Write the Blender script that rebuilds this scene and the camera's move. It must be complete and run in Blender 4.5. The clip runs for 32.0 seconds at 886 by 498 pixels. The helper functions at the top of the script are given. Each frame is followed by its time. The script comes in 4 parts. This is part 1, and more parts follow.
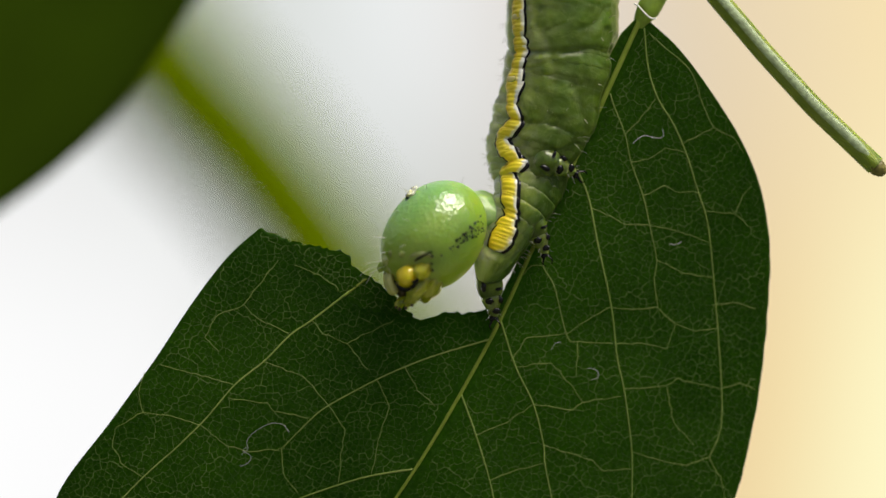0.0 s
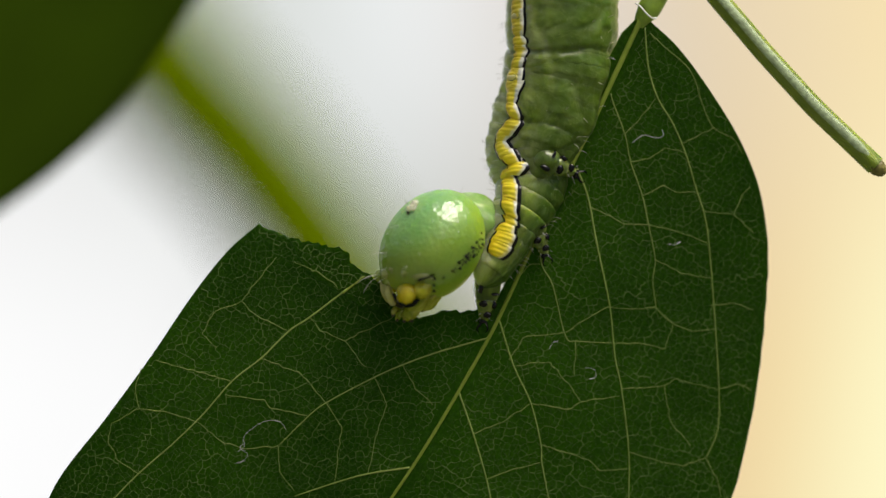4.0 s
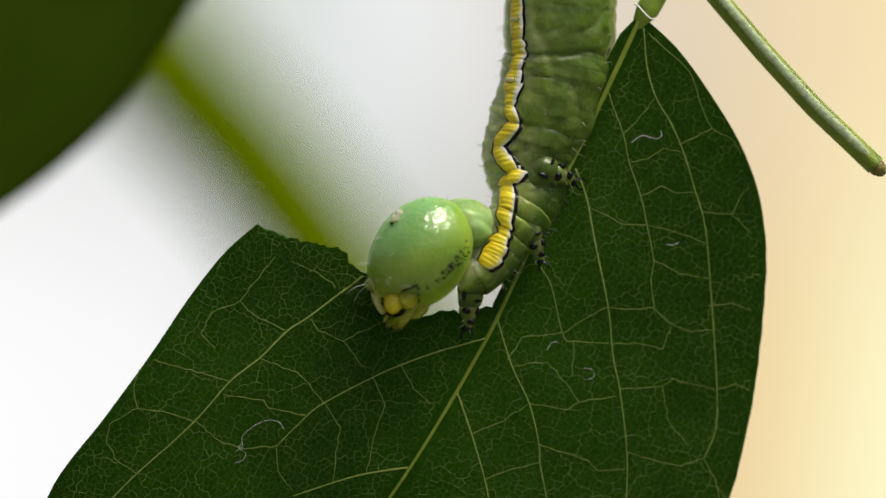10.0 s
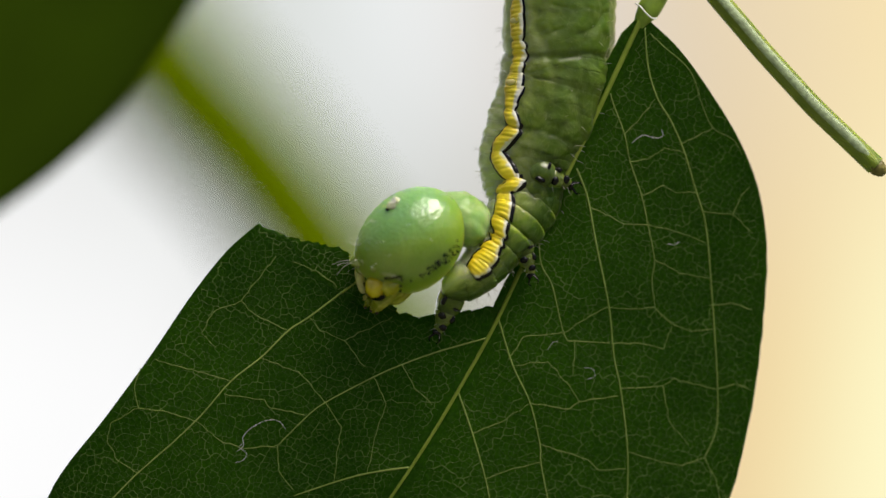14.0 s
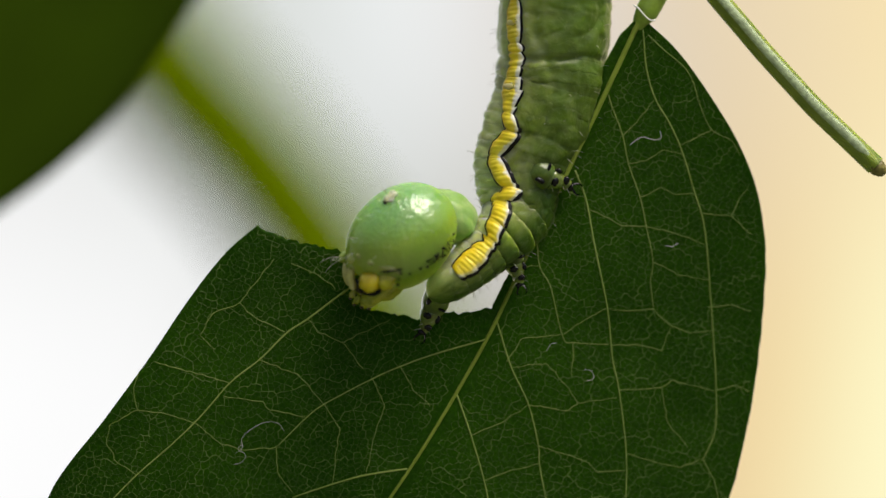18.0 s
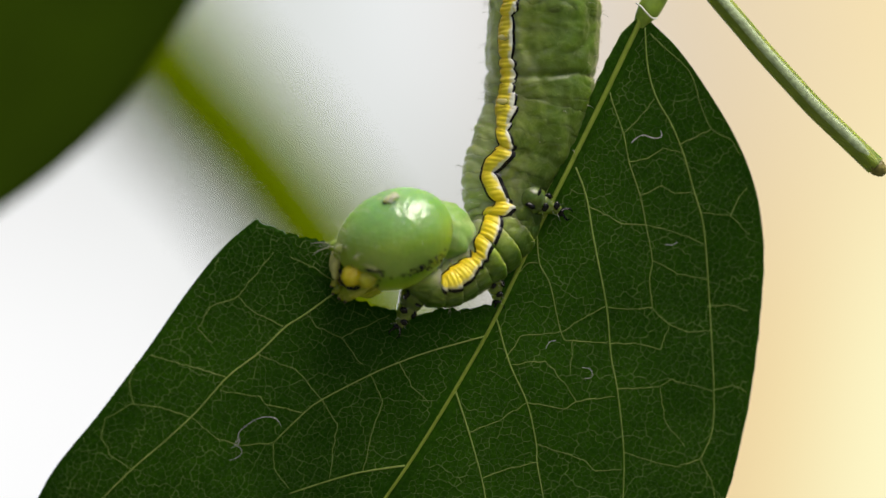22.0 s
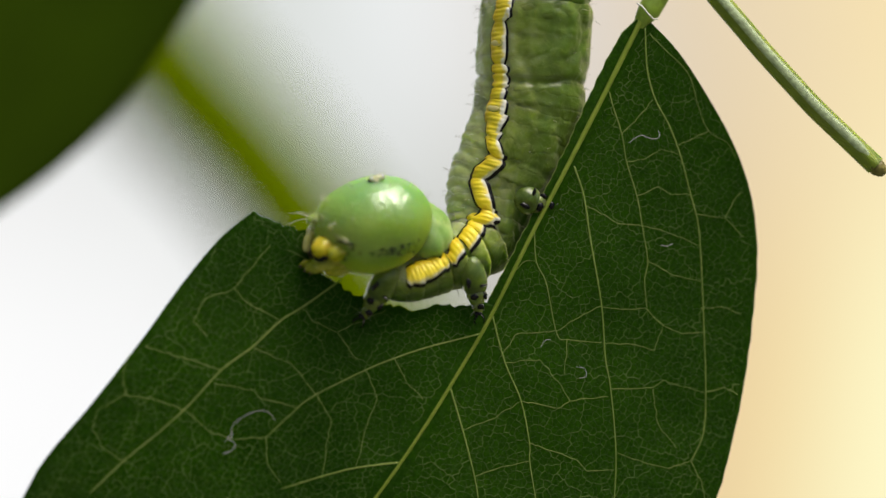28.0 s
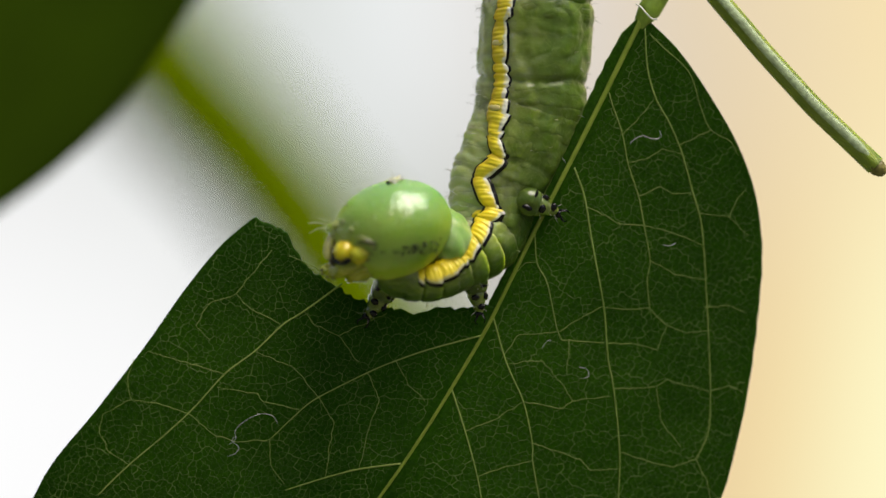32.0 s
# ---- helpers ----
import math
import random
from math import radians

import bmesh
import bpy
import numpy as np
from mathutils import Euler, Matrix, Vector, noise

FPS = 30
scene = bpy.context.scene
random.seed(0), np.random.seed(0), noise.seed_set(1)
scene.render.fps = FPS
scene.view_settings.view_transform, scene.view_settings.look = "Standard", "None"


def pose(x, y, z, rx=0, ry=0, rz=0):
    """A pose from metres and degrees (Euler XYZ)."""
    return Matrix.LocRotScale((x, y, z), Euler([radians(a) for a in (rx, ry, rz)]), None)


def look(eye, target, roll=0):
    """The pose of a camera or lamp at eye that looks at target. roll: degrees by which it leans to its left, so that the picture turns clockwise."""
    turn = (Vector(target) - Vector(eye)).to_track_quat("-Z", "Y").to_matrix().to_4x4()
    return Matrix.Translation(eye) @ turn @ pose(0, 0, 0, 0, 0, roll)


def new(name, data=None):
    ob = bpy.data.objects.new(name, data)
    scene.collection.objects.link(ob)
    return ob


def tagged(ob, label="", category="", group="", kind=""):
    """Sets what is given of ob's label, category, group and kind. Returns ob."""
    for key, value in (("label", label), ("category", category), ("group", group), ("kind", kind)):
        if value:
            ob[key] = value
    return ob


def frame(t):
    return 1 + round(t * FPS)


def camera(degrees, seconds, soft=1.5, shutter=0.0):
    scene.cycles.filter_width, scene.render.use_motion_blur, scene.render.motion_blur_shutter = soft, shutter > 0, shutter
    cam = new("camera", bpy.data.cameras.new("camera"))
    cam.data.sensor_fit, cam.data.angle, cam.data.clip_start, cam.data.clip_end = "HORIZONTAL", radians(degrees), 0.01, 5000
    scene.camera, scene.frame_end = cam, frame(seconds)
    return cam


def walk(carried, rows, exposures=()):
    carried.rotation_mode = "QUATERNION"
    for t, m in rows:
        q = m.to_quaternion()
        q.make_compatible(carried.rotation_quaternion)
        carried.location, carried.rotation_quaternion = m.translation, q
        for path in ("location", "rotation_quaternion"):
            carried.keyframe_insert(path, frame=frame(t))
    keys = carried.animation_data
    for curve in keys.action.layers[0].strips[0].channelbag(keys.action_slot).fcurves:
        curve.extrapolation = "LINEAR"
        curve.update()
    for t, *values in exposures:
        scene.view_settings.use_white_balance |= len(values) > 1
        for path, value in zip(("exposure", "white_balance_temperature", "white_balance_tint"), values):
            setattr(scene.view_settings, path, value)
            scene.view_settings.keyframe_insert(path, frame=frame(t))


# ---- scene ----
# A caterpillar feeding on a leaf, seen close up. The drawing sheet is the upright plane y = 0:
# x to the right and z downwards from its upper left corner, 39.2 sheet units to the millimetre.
U = 0.04 / 1568
Z0 = 0.3


def S(x, z, y=0.0):
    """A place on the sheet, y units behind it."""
    return Vector(((x - 784) * U, y * U, Z0 + (441 - z) * U))


EYE = (0.0, -0.126275, Z0)
cam = camera(18, 32.0)
cam.data.dof.use_dof = True
cam.data.dof.focus_distance = 0.1255
cam.data.dof.aperture_fstop = 16.5
walk(cam, [(0.0, look(EYE, (0.0, 0.0, Z0))), (32.0, look(EYE, (0.0, 0.0, Z0)))])

# ---- light ----
SUN_FROM = Vector((0.33, -0.24, 0.90)).normalized()
world = bpy.data.worlds.new("sky")
scene.world = world
world.use_nodes = True
wn = world.node_tree.nodes
sky = wn.new("ShaderNodeTexSky")
sky.sky_type = "NISHITA"
sky.sun_disc = False
sky.dust_density = 6.0
sky.ozone_density = 0.3
sky.sun_elevation = math.asin(SUN_FROM.z)
sky.sun_rotation = math.atan2(SUN_FROM.x, SUN_FROM.y)
world.node_tree.links.new(sky.outputs[0], wn["Background"].inputs[0])
wn["Background"].inputs[1].default_value = 0.092
sun = new("sun", bpy.data.lights.new("sun", "SUN"))
sun.data.energy = 3.2
sun.data.angle = radians(38)
sun.data.color = (1.0, 0.95, 0.84)
sun.matrix_world = look(SUN_FROM * 0.4 + Vector((0, 0, Z0)), (0, 0, Z0))


# ---- materials ----
class Mat:
    """A small node material builder round one principled shader."""

    def __init__(self, name, base=(0.5, 0.5, 0.5), rough=0.5, spec=0.5):
        self.m = bpy.data.materials.new(name)
        self.m.use_nodes = True
        self.t = self.m.node_tree
        self.p = self.t.nodes["Principled BSDF"]
        self.out = self.t.nodes["Material Output"]
        self.put("Base Color", (*base, 1))
        self.put("Roughness", rough)
        self.put("Specular IOR Level", spec)

    def put(self, socket, value):
        if isinstance(value, bpy.types.NodeSocket):
            self.t.links.new(value, self.p.inputs[socket])
        else:
            self.p.inputs[socket].default_value = value

    def node(self, kind, **inputs):
        n = self.t.nodes.new(kind)
        for k, v in inputs.items():
            sock = n.inputs[k.replace("_", " ")]
            if isinstance(v, bpy.types.NodeSocket):
                self.t.links.new(v, sock)
            else:
                sock.default_value = (*v, 1) if isinstance(v, tuple) and len(v) == 3 and sock.type == "RGBA" else v
        return n

    def coords(self, which="Object"):
        return self.t.nodes.new("ShaderNodeTexCoord").outputs[which]

    def noise(self, vec, scale, detail=4.0, rough=0.55, dist=0.0):
        return self.node("ShaderNodeTexNoise", Vector=vec, Scale=scale, Detail=detail, Roughness=rough, Distortion=dist)

    def ramp(self, fac, *stops):
        n = self.t.nodes.new("ShaderNodeValToRGB")
        self.t.links.new(fac, n.inputs[0])
        e = n.color_ramp.elements
        while len(e) < len(stops):
            e.new(0.5)
        for el, (pos, col) in zip(e, stops):
            el.position, el.color = pos, (*col, 1)
        return n.outputs[0]

    def mix(self, fac, a, b, blend="MIX"):
        n = self.t.nodes.new("ShaderNodeMix")
        n.data_type, n.blend_type = "RGBA", blend
        for sock, v in ((n.inputs[0], fac), (n.inputs[6], a), (n.inputs[7], b)):
            if isinstance(v, bpy.types.NodeSocket):
                self.t.links.new(v, sock)
            else:
                sock.default_value = v if isinstance(v, float) else (*v, 1)
        return n.outputs[2]

    def math(self, op, a, b=0.5, c=0.5):
        n = self.t.nodes.new("ShaderNodeMath")
        n.operation = op
        for i, v in enumerate((a, b, c)):
            if isinstance(v, bpy.types.NodeSocket):
                self.t.links.new(v, n.inputs[i])
            else:
                n.inputs[i].default_value = v
        return n.outputs[0]

    def bump(self, height, dist, strength=1.0, under=None):
        n = self.node("ShaderNodeBump", Height=height, Distance=dist, Strength=strength)
        if under is not None:
            self.t.links.new(under, n.inputs["Normal"])
        self.put("Normal", n.outputs[0])
        self.put("Coat Normal", n.outputs[0])
        return n.outputs[0]

    def translucent(self, colour, share):
        tr = self.node("ShaderNodeBsdfTranslucent", Color=colour)
        mx = self.node("ShaderNodeMixShader", Fac=share)
        self.t.links.new(self.p.outputs[0], mx.inputs[1])
        self.t.links.new(tr.outputs[0], mx.inputs[2])
        self.t.links.new(mx.outputs[0], self.out.inputs[0])

    def sss(self, weight, radius, scale):
        self.put("Subsurface Weight", weight)
        self.put("Subsurface Radius", radius)
        self.put("Subsurface Scale", scale)


def leaf_material():
    k = Mat("leaf_blade", rough=0.5, spec=0.07)
    co = k.coords()
    wob = k.noise(co, 900, 3)
    warp = k.node("ShaderNodeVectorMath", Vector=wob.outputs["Color"])
    warp.operation = "SCALE"
    warp.inputs["Scale"].default_value = 0.0003
    add = k.node("ShaderNodeVectorMath", Vector=co)
    add.operation = "ADD"
    k.t.links.new(warp.outputs[0], add.inputs[1])
    v = k.node("ShaderNodeTexVoronoi", Vector=add.outputs[0], Scale=3600)
    v.feature = "DISTANCE_TO_EDGE"
    r = k.node("ShaderNodeMapRange", Value=v.outputs["Distance"])
    r.inputs["From Min"].default_value, r.inputs["From Max"].default_value = 0.0, 0.07
    r.inputs["To Min"].default_value, r.inputs["To Max"].default_value = 1.0, 0.0
    net = r.outputs[0]
    big = k.noise(co, 90, 3)
    speck = k.noise(co, 9000, 2)
    blade = k.ramp(big.outputs[0], (0.3, (0.012, 0.058, 0.0009)), (0.7, (0.041, 0.136, 0.0016)))
    blade = k.mix(k.math("MULTIPLY", k.math("GREATER_THAN", speck.outputs[0], 0.70), 0.34), blade, (0.14, 0.20, 0.07))
    patch = k.noise(co, 260, 2).outputs[0]
    # pebbled cells between the veins
    cell = k.node("ShaderNodeTexVoronoi", Vector=add.outputs[0], Scale=6800.0)
    blade = k.mix(k.ramp(cell.outputs["Distance"], (0.10, (0.0,) * 3), (0.62, (0.72,) * 3)), blade, (0.005, 0.022, 0.0005))
    dust = k.noise(co, 3300, 5, 0.7).outputs[0]
    blade = k.mix(k.ramp(dust, (0.5, (0.0,) * 3), (0.78, (0.42,) * 3)), blade, (0.07, 0.14, 0.03))
    blade = k.mix(k.math("MULTIPLY", net, k.math("MULTIPLY", patch, 0.55)), blade, (0.09, 0.16, 0.03))
    k.put("Base Color", blade)
    k.put("Roughness", k.ramp(big.outputs[0], (0.3, (0.42,) * 3), (0.75, (0.58,) * 3)))
    n1 = k.bump(k.math("MULTIPLY", net, -1.0), 0.00002, 0.6)
    k.bump(k.noise(co, 700, 3).outputs[0], 0.0002, 0.35, n1)
    k.translucent(k.mix(k.math("MULTIPLY", big.outputs[0], 1.1), blade, (0.11, 0.33, 0.004)), 0.42)
    return k.m


def vein_material(name, lo, hi):
    k = Mat(name, rough=0.55, spec=0.3)
    co = k.coords()
    n = k.math("MULTIPLY", k.math("ADD", k.noise(co, 1500, 3).outputs[0], k.noise(co, 180, 2).outputs[0]), 0.5)
    k.put("Base Color", k.ramp(n, (0.36, lo), (0.64, hi)))
    k.translucent(hi, 0.25)
    return k.m


def stalk_material():
    k = Mat("green_stalk", rough=0.34, spec=0.5)
    co = k.coords()
    n = k.noise(co, 1300, 4)
    k.put("Base Color", k.ramp(n.outputs[0], (0.3, (0.15, 0.22, 0.018)), (0.72, (0.27, 0.33, 0.042))))
    k.bump(k.noise(co, 6000, 3).outputs[0], 0.00005, 0.6)
    k.sss(0.6, (0.7, 0.8, 0.15), 0.0012)
    return k.m


def body_skin_material():
    """One soft skin for the whole body: pale towards the back, deep green to the belly, mottled by what shows through."""
    k = Mat("body_skin", rough=0.40, spec=0.2)
    co = k.node("ShaderNodeAttribute").outputs["Vector"]
    co.node.attribute_name = "rest"
    sep = k.node("ShaderNodeSeparateXYZ", Vector=co)
    n = k.noise(co, 330, 5, 0.6, 0.5).outputs[0]
    mid = k.noise(co, 1100, 4, 0.6, 0.8).outputs[0]
    fine = k.noise(co, 5200, 4).outputs[0]
    tone = k.math("ADD", k.math("MULTIPLY", n, 0.65), k.math("MULTIPLY", mid, 0.35))
    col = k.ramp(tone, (0.36, (0.12, 0.185, 0.020)), (0.50, (0.30, 0.39, 0.085)), (0.64, (0.52, 0.60, 0.25)))
    # across: towards the belly the green deepens, its shade coloured in as well
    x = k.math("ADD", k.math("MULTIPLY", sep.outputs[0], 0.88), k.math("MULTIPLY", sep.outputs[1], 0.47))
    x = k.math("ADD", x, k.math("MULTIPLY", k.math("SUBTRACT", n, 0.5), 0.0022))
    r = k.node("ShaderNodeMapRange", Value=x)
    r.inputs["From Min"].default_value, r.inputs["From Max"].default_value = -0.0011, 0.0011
    # shade under the thorax is put in as a still darker belly green
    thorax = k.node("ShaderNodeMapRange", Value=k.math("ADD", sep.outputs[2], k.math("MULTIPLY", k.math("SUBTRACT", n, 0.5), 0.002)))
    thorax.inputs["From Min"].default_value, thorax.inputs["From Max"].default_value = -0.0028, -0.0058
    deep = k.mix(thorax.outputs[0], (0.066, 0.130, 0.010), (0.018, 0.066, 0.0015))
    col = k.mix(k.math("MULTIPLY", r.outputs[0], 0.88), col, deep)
    # pale back, its colour lightened further for the backlight along it
    d = k.node("ShaderNodeMapRange", Value=x)
    d.inputs["From Min"].default_value, d.inputs["From Max"].default_value = -0.0009, -0.0020
    col = k.mix(k.math("MULTIPLY", d.outputs[0], 0.75), col, (0.52, 0.62, 0.24))
    # pale wandering threads under the skin
    v = k.node("ShaderNodeTexNoise", Vector=co, Scale=620.0, Detail=3.0, Roughness=0.5, Distortion=1.4)
    thread = k.node("ShaderNodeMapRange", Value=k.math("ABSOLUTE", k.math("SUBTRACT", v.outputs[0], 0.5)))
    thread.inputs["From Min"].default_value, thread.inputs["From Max"].default_value = 0.022, 0.0
    col = k.mix(k.math("MULTIPLY", thread.outputs[0], 0.12), col, (0.36, 0.43, 0.15))
    col = k.mix(k.math("MULTIPLY", k.math("GREATER_THAN", fine, 0.66), 0.10), col, (0.50, 0.58, 0.30))
    k.put("Base Color", col)
    mp = k.node("ShaderNodeMapping", Vector=co, Scale=(1.0, 1.0, 3.2))
    crease = k.math("ABSOLUTE", k.math("SUBTRACT", k.noise(mp.outputs[0], 620, 3, 0.55, 0.9).outputs[0], 0.5))
    b1 = k.bump(crease, 0.0006, 0.07)
    b2 = k.bump(mid, 0.0003, 0.12, b1)
    k.bump(fine, 0.00003, 0.35, b2)
    k.put("Coat Weight", 0.16)
    k.put("Coat Roughness", 0.13)
    k.sss(0.9, (0.8, 1.0, 0.2), 0.0022)
    return k.m


def soft_skin(name, a, b, c, rough=0.3, clear=0.0, coat=0.2, shine=0.15):
    """Moist mottled skin of the smaller parts; clear lets light through."""
    k = Mat(name, rough=rough, spec=0.4)
    co = k.coords()
    n = k.noise(co, 900, 4, 0.6, 0.6).outputs[0]
    k.put("Base Color", k.ramp(n, (0.34, a), (0.5, b), (0.66, c)))
    k.bump(k.noise(co, 2600, 3).outputs[0], 0.00008, 0.35)
    if clear:
        k.put("Transmission Weight", clear)
        k.put("IOR", 1.3)
    k.put("Coat Weight", coat)
    k.put("Coat Roughness", shine)
    k.sss(0.6, (0.7, 0.9, 0.2), 0.0014)
    return k.m


def head_material():
    k = Mat("head_capsule", rough=0.6, spec=0.1)
    co = k.coords()
    n = k.noise(co, 380, 3)
    col = k.ramp(n.outputs[0], (0.3, (0.15, 0.285, 0.014)), (0.55, (0.225, 0.375, 0.028)), (0.75, (0.30, 0.44, 0.06)))
    sep = k.node("ShaderNodeSeparateXYZ", Vector=co)
    crown = k.node("ShaderNodeMapRange", Value=k.math("ADD", k.math("MULTIPLY", sep.outputs[0], -0.5), sep.outputs[2]))
    crown.inputs["From Min"].default_value, crown.inputs["From Max"].default_value = 0.0010, 0.0026
    col = k.mix(k.math("MULTIPLY", crown.outputs[0], 0.8), col, (0.17, 0.38, 0.13))
    # yellow-green jaw, its colour lightened for the glow of light passing through
    jaw = k.node("ShaderNodeMapRange", Value=k.math("SUBTRACT", k.math("MULTIPLY", sep.outputs[0], 0.45), sep.outputs[2]))
    jaw.inputs["From Min"].default_value, jaw.inputs["From Max"].default_value = 0.0007, 0.0018
    col = k.mix(k.math("MULTIPLY", jaw.outputs[0], 0.8), col, (0.42, 0.57, 0.05))
    front = k.node("ShaderNodeMapRange", Value=k.math("ADD", sep.outputs[0], k.math("MULTIPLY", n.outputs[0], 0.0008)))
    front.inputs["From Min"].default_value, front.inputs["From Max"].default_value = 0.0017, 0.0026
    col = k.mix(k.math("MULTIPLY", front.outputs[0], 0.5), col, (0.36, 0.46, 0.06))
    k.put("Base Color", col)
    v = k.node("ShaderNodeTexVoronoi", Vector=co, Scale=6400.0)
    v.feature = "SMOOTH_F1"
    k.bump(v.outputs["Distance"], 0.000065, 0.8)
    soft = k.node("ShaderNodeBump", Height=v.outputs["Distance"], Distance=0.00004, Strength=0.6)
    k.put("Normal", soft.outputs[0])
    k.put("Coat IOR", 2.8)
    k.put("Coat Weight", 0.42)
    k.put("Coat Roughness", 0.09)
    k.sss(0.9, (0.7, 1.0, 0.15), 0.0016)
    return k.m


def plain(name, base, rough=0.4, spec=0.5, vary=0.25, scale=2500, sss=0.0):
    k = Mat(name, rough=rough, spec=spec)
    n = k.noise(k.coords(), scale, 3)
    lo = tuple(x * (1 - vary) for x in base)
    hi = tuple(min(1, x * (1 + vary)) for x in base)
    k.put("Base Color", k.ramp(n.outputs[0], (0.3, lo), (0.7, hi)))
    k.bump(n.outputs[0], 0.00004, 0.4)
    if sss:
        k.sss(sss, (0.8, 0.8, 0.2), 0.0010)
    return k.m


def stripe_material():
    """Yellow that pales to white towards the belly side of each lump, by the lump's own coordinates."""
    k = Mat("yellow_stripe", rough=0.36, spec=0.45)
    n = k.noise(k.coords(), 1500, 3)
    x = k.node("ShaderNodeSeparateXYZ", Vector=k.coords("UV")).outputs[0]
    x = k.math("ADD", x, k.math("MULTIPLY", k.math("SUBTRACT", n.outputs[0], 0.5), 0.5))
    k.put("Base Color", k.ramp(x, (0.1, (0.80, 0.56, 0.012)), (0.45, (0.88, 0.68, 0.015)), (0.76, (0.87, 0.70, 0.05)), (0.92, (0.78, 0.77, 0.64))))
    k.bump(n.outputs[0], 0.00006, 0.4)
    k.sss(0.3, (0.8, 0.8, 0.2), 0.0010)
    return k.m


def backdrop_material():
    """A glowing sheet for bright, wholly blurred surroundings: white, then grey, then cream."""
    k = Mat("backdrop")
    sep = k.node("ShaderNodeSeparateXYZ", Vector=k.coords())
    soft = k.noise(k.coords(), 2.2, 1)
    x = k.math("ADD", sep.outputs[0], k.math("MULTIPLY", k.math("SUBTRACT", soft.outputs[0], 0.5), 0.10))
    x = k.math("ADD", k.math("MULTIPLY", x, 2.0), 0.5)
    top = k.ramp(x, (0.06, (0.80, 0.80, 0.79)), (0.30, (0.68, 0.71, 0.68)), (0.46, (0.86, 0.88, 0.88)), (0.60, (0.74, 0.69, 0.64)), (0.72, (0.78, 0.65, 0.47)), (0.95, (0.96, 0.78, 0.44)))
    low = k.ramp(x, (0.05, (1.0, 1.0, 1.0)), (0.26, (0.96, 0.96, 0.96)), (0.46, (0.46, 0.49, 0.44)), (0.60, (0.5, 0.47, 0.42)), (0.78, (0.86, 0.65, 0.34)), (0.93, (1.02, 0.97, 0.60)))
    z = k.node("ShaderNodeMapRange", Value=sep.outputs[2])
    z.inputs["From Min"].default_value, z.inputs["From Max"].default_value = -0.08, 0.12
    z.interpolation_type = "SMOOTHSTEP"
    # emission stands in for the light on the surroundings
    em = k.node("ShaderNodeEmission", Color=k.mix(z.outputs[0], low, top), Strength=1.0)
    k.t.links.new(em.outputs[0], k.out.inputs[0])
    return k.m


M_LEAF, M_VEIN, M_STALK = leaf_material(), vein_material("leaf_vein", (0.17, 0.25, 0.02), (0.27, 0.36, 0.045)), stalk_material()
M_SIDE = vein_material("side_vein", (0.19, 0.29, 0.04), (0.33, 0.44, 0.10))
M_FINE = vein_material("fine_vein", (0.065, 0.14, 0.012), (0.18, 0.29, 0.055))
M_FINEST = vein_material("finest_vein", (0.045, 0.11, 0.007), (0.15, 0.26, 0.04))
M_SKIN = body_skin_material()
M_PALE = soft_skin("pale_skin", (0.19, 0.36, 0.08), (0.27, 0.44, 0.13), (0.40, 0.53, 0.22), 0.35, coat=0.2, shine=0.2)
M_LEG = soft_skin("leg_skin", (0.05, 0.10, 0.006), (0.10, 0.16, 0.018), (0.20, 0.26, 0.06), 0.2, 0.35, 0.4, 0.05)
M_HEAD = head_material()
M_YELLOW = stripe_material()
M_BLACK = plain("black_pigment", (0.004, 0.004, 0.004), 0.10, 0.25, 0.3)
M_SHIN = soft_skin("shin_skin", (0.10, 0.17, 0.012), (0.22, 0.30, 0.04), (0.55, 0.58, 0.26), 0.08, 0.4, 0.9, 0.03)
M_BROWN = plain("dark_brown", (0.045, 0.022, 0.01), 0.3, 0.5, 0.4)
M_MOUTH = soft_skin("amber_mouthpart", (0.42, 0.32, 0.004), (0.62, 0.50, 0.006), (0.78, 0.68, 0.03), 0.07, 0.12, 0.9, 0.03)
M_LIP = soft_skin("green_yellow_lip", (0.17, 0.23, 0.008), (0.33, 0.38, 0.02), (0.56, 0.56, 0.08), 0.10, 0.25, 0.8, 0.04)
M_CHEEK = soft_skin("yellow_green_cheek", (0.28, 0.31, 0.006), (0.44, 0.44, 0.012), (0.66, 0.62, 0.05), 0.08, 0.15, 0.9, 0.03)
M_GLASSY = soft_skin("moist_cuticle", (0.26, 0.36, 0.06), (0.40, 0.48, 0.14), (0.62, 0.66, 0.36), 0.1, 0.12, 0.7, 0.03)
M_CREAM = plain("cream_cuticle", (0.66, 0.67, 0.48), 0.25, 0.5, 0.2, 1600, 0.4)
M_TOOTH = plain("amber_cream_lip", (0.52, 0.50, 0.20), 0.15, 0.6, 0.25, 1600, 0.6)
M_PORE = plain("pale_pore", (0.72, 0.60, 0.22), 0.4, 0.4, 0.15, 1600, 0.3)
M_HAIR = plain("pale_hair", (0.48, 0.47, 0.38), 0.4, 0.5, 0.2)
M_SILK = plain("white_silk", (0.80, 0.80, 0.76), 0.35, 0.5, 0.1)
M_FAR_LEAF = plain("far_leaf", (0.029, 0.056, 0.0011), 0.8, 0.04, 0.3, 60)
M_PETIOLE = plain("petiole", (0.20, 0.30, 0.035), 0.35, 0.5, 0.3, 1500, 0.4)
M_RIDGE = plain("sheen_ridge", (0.40, 0.49, 0.28), 0.35, 0.5, 0.3, 5200)
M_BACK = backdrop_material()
M_BOUNCE = plain("bounce_plane", (0.14, 0.145, 0.085), 0.9, 0.1, 0.3, 3)


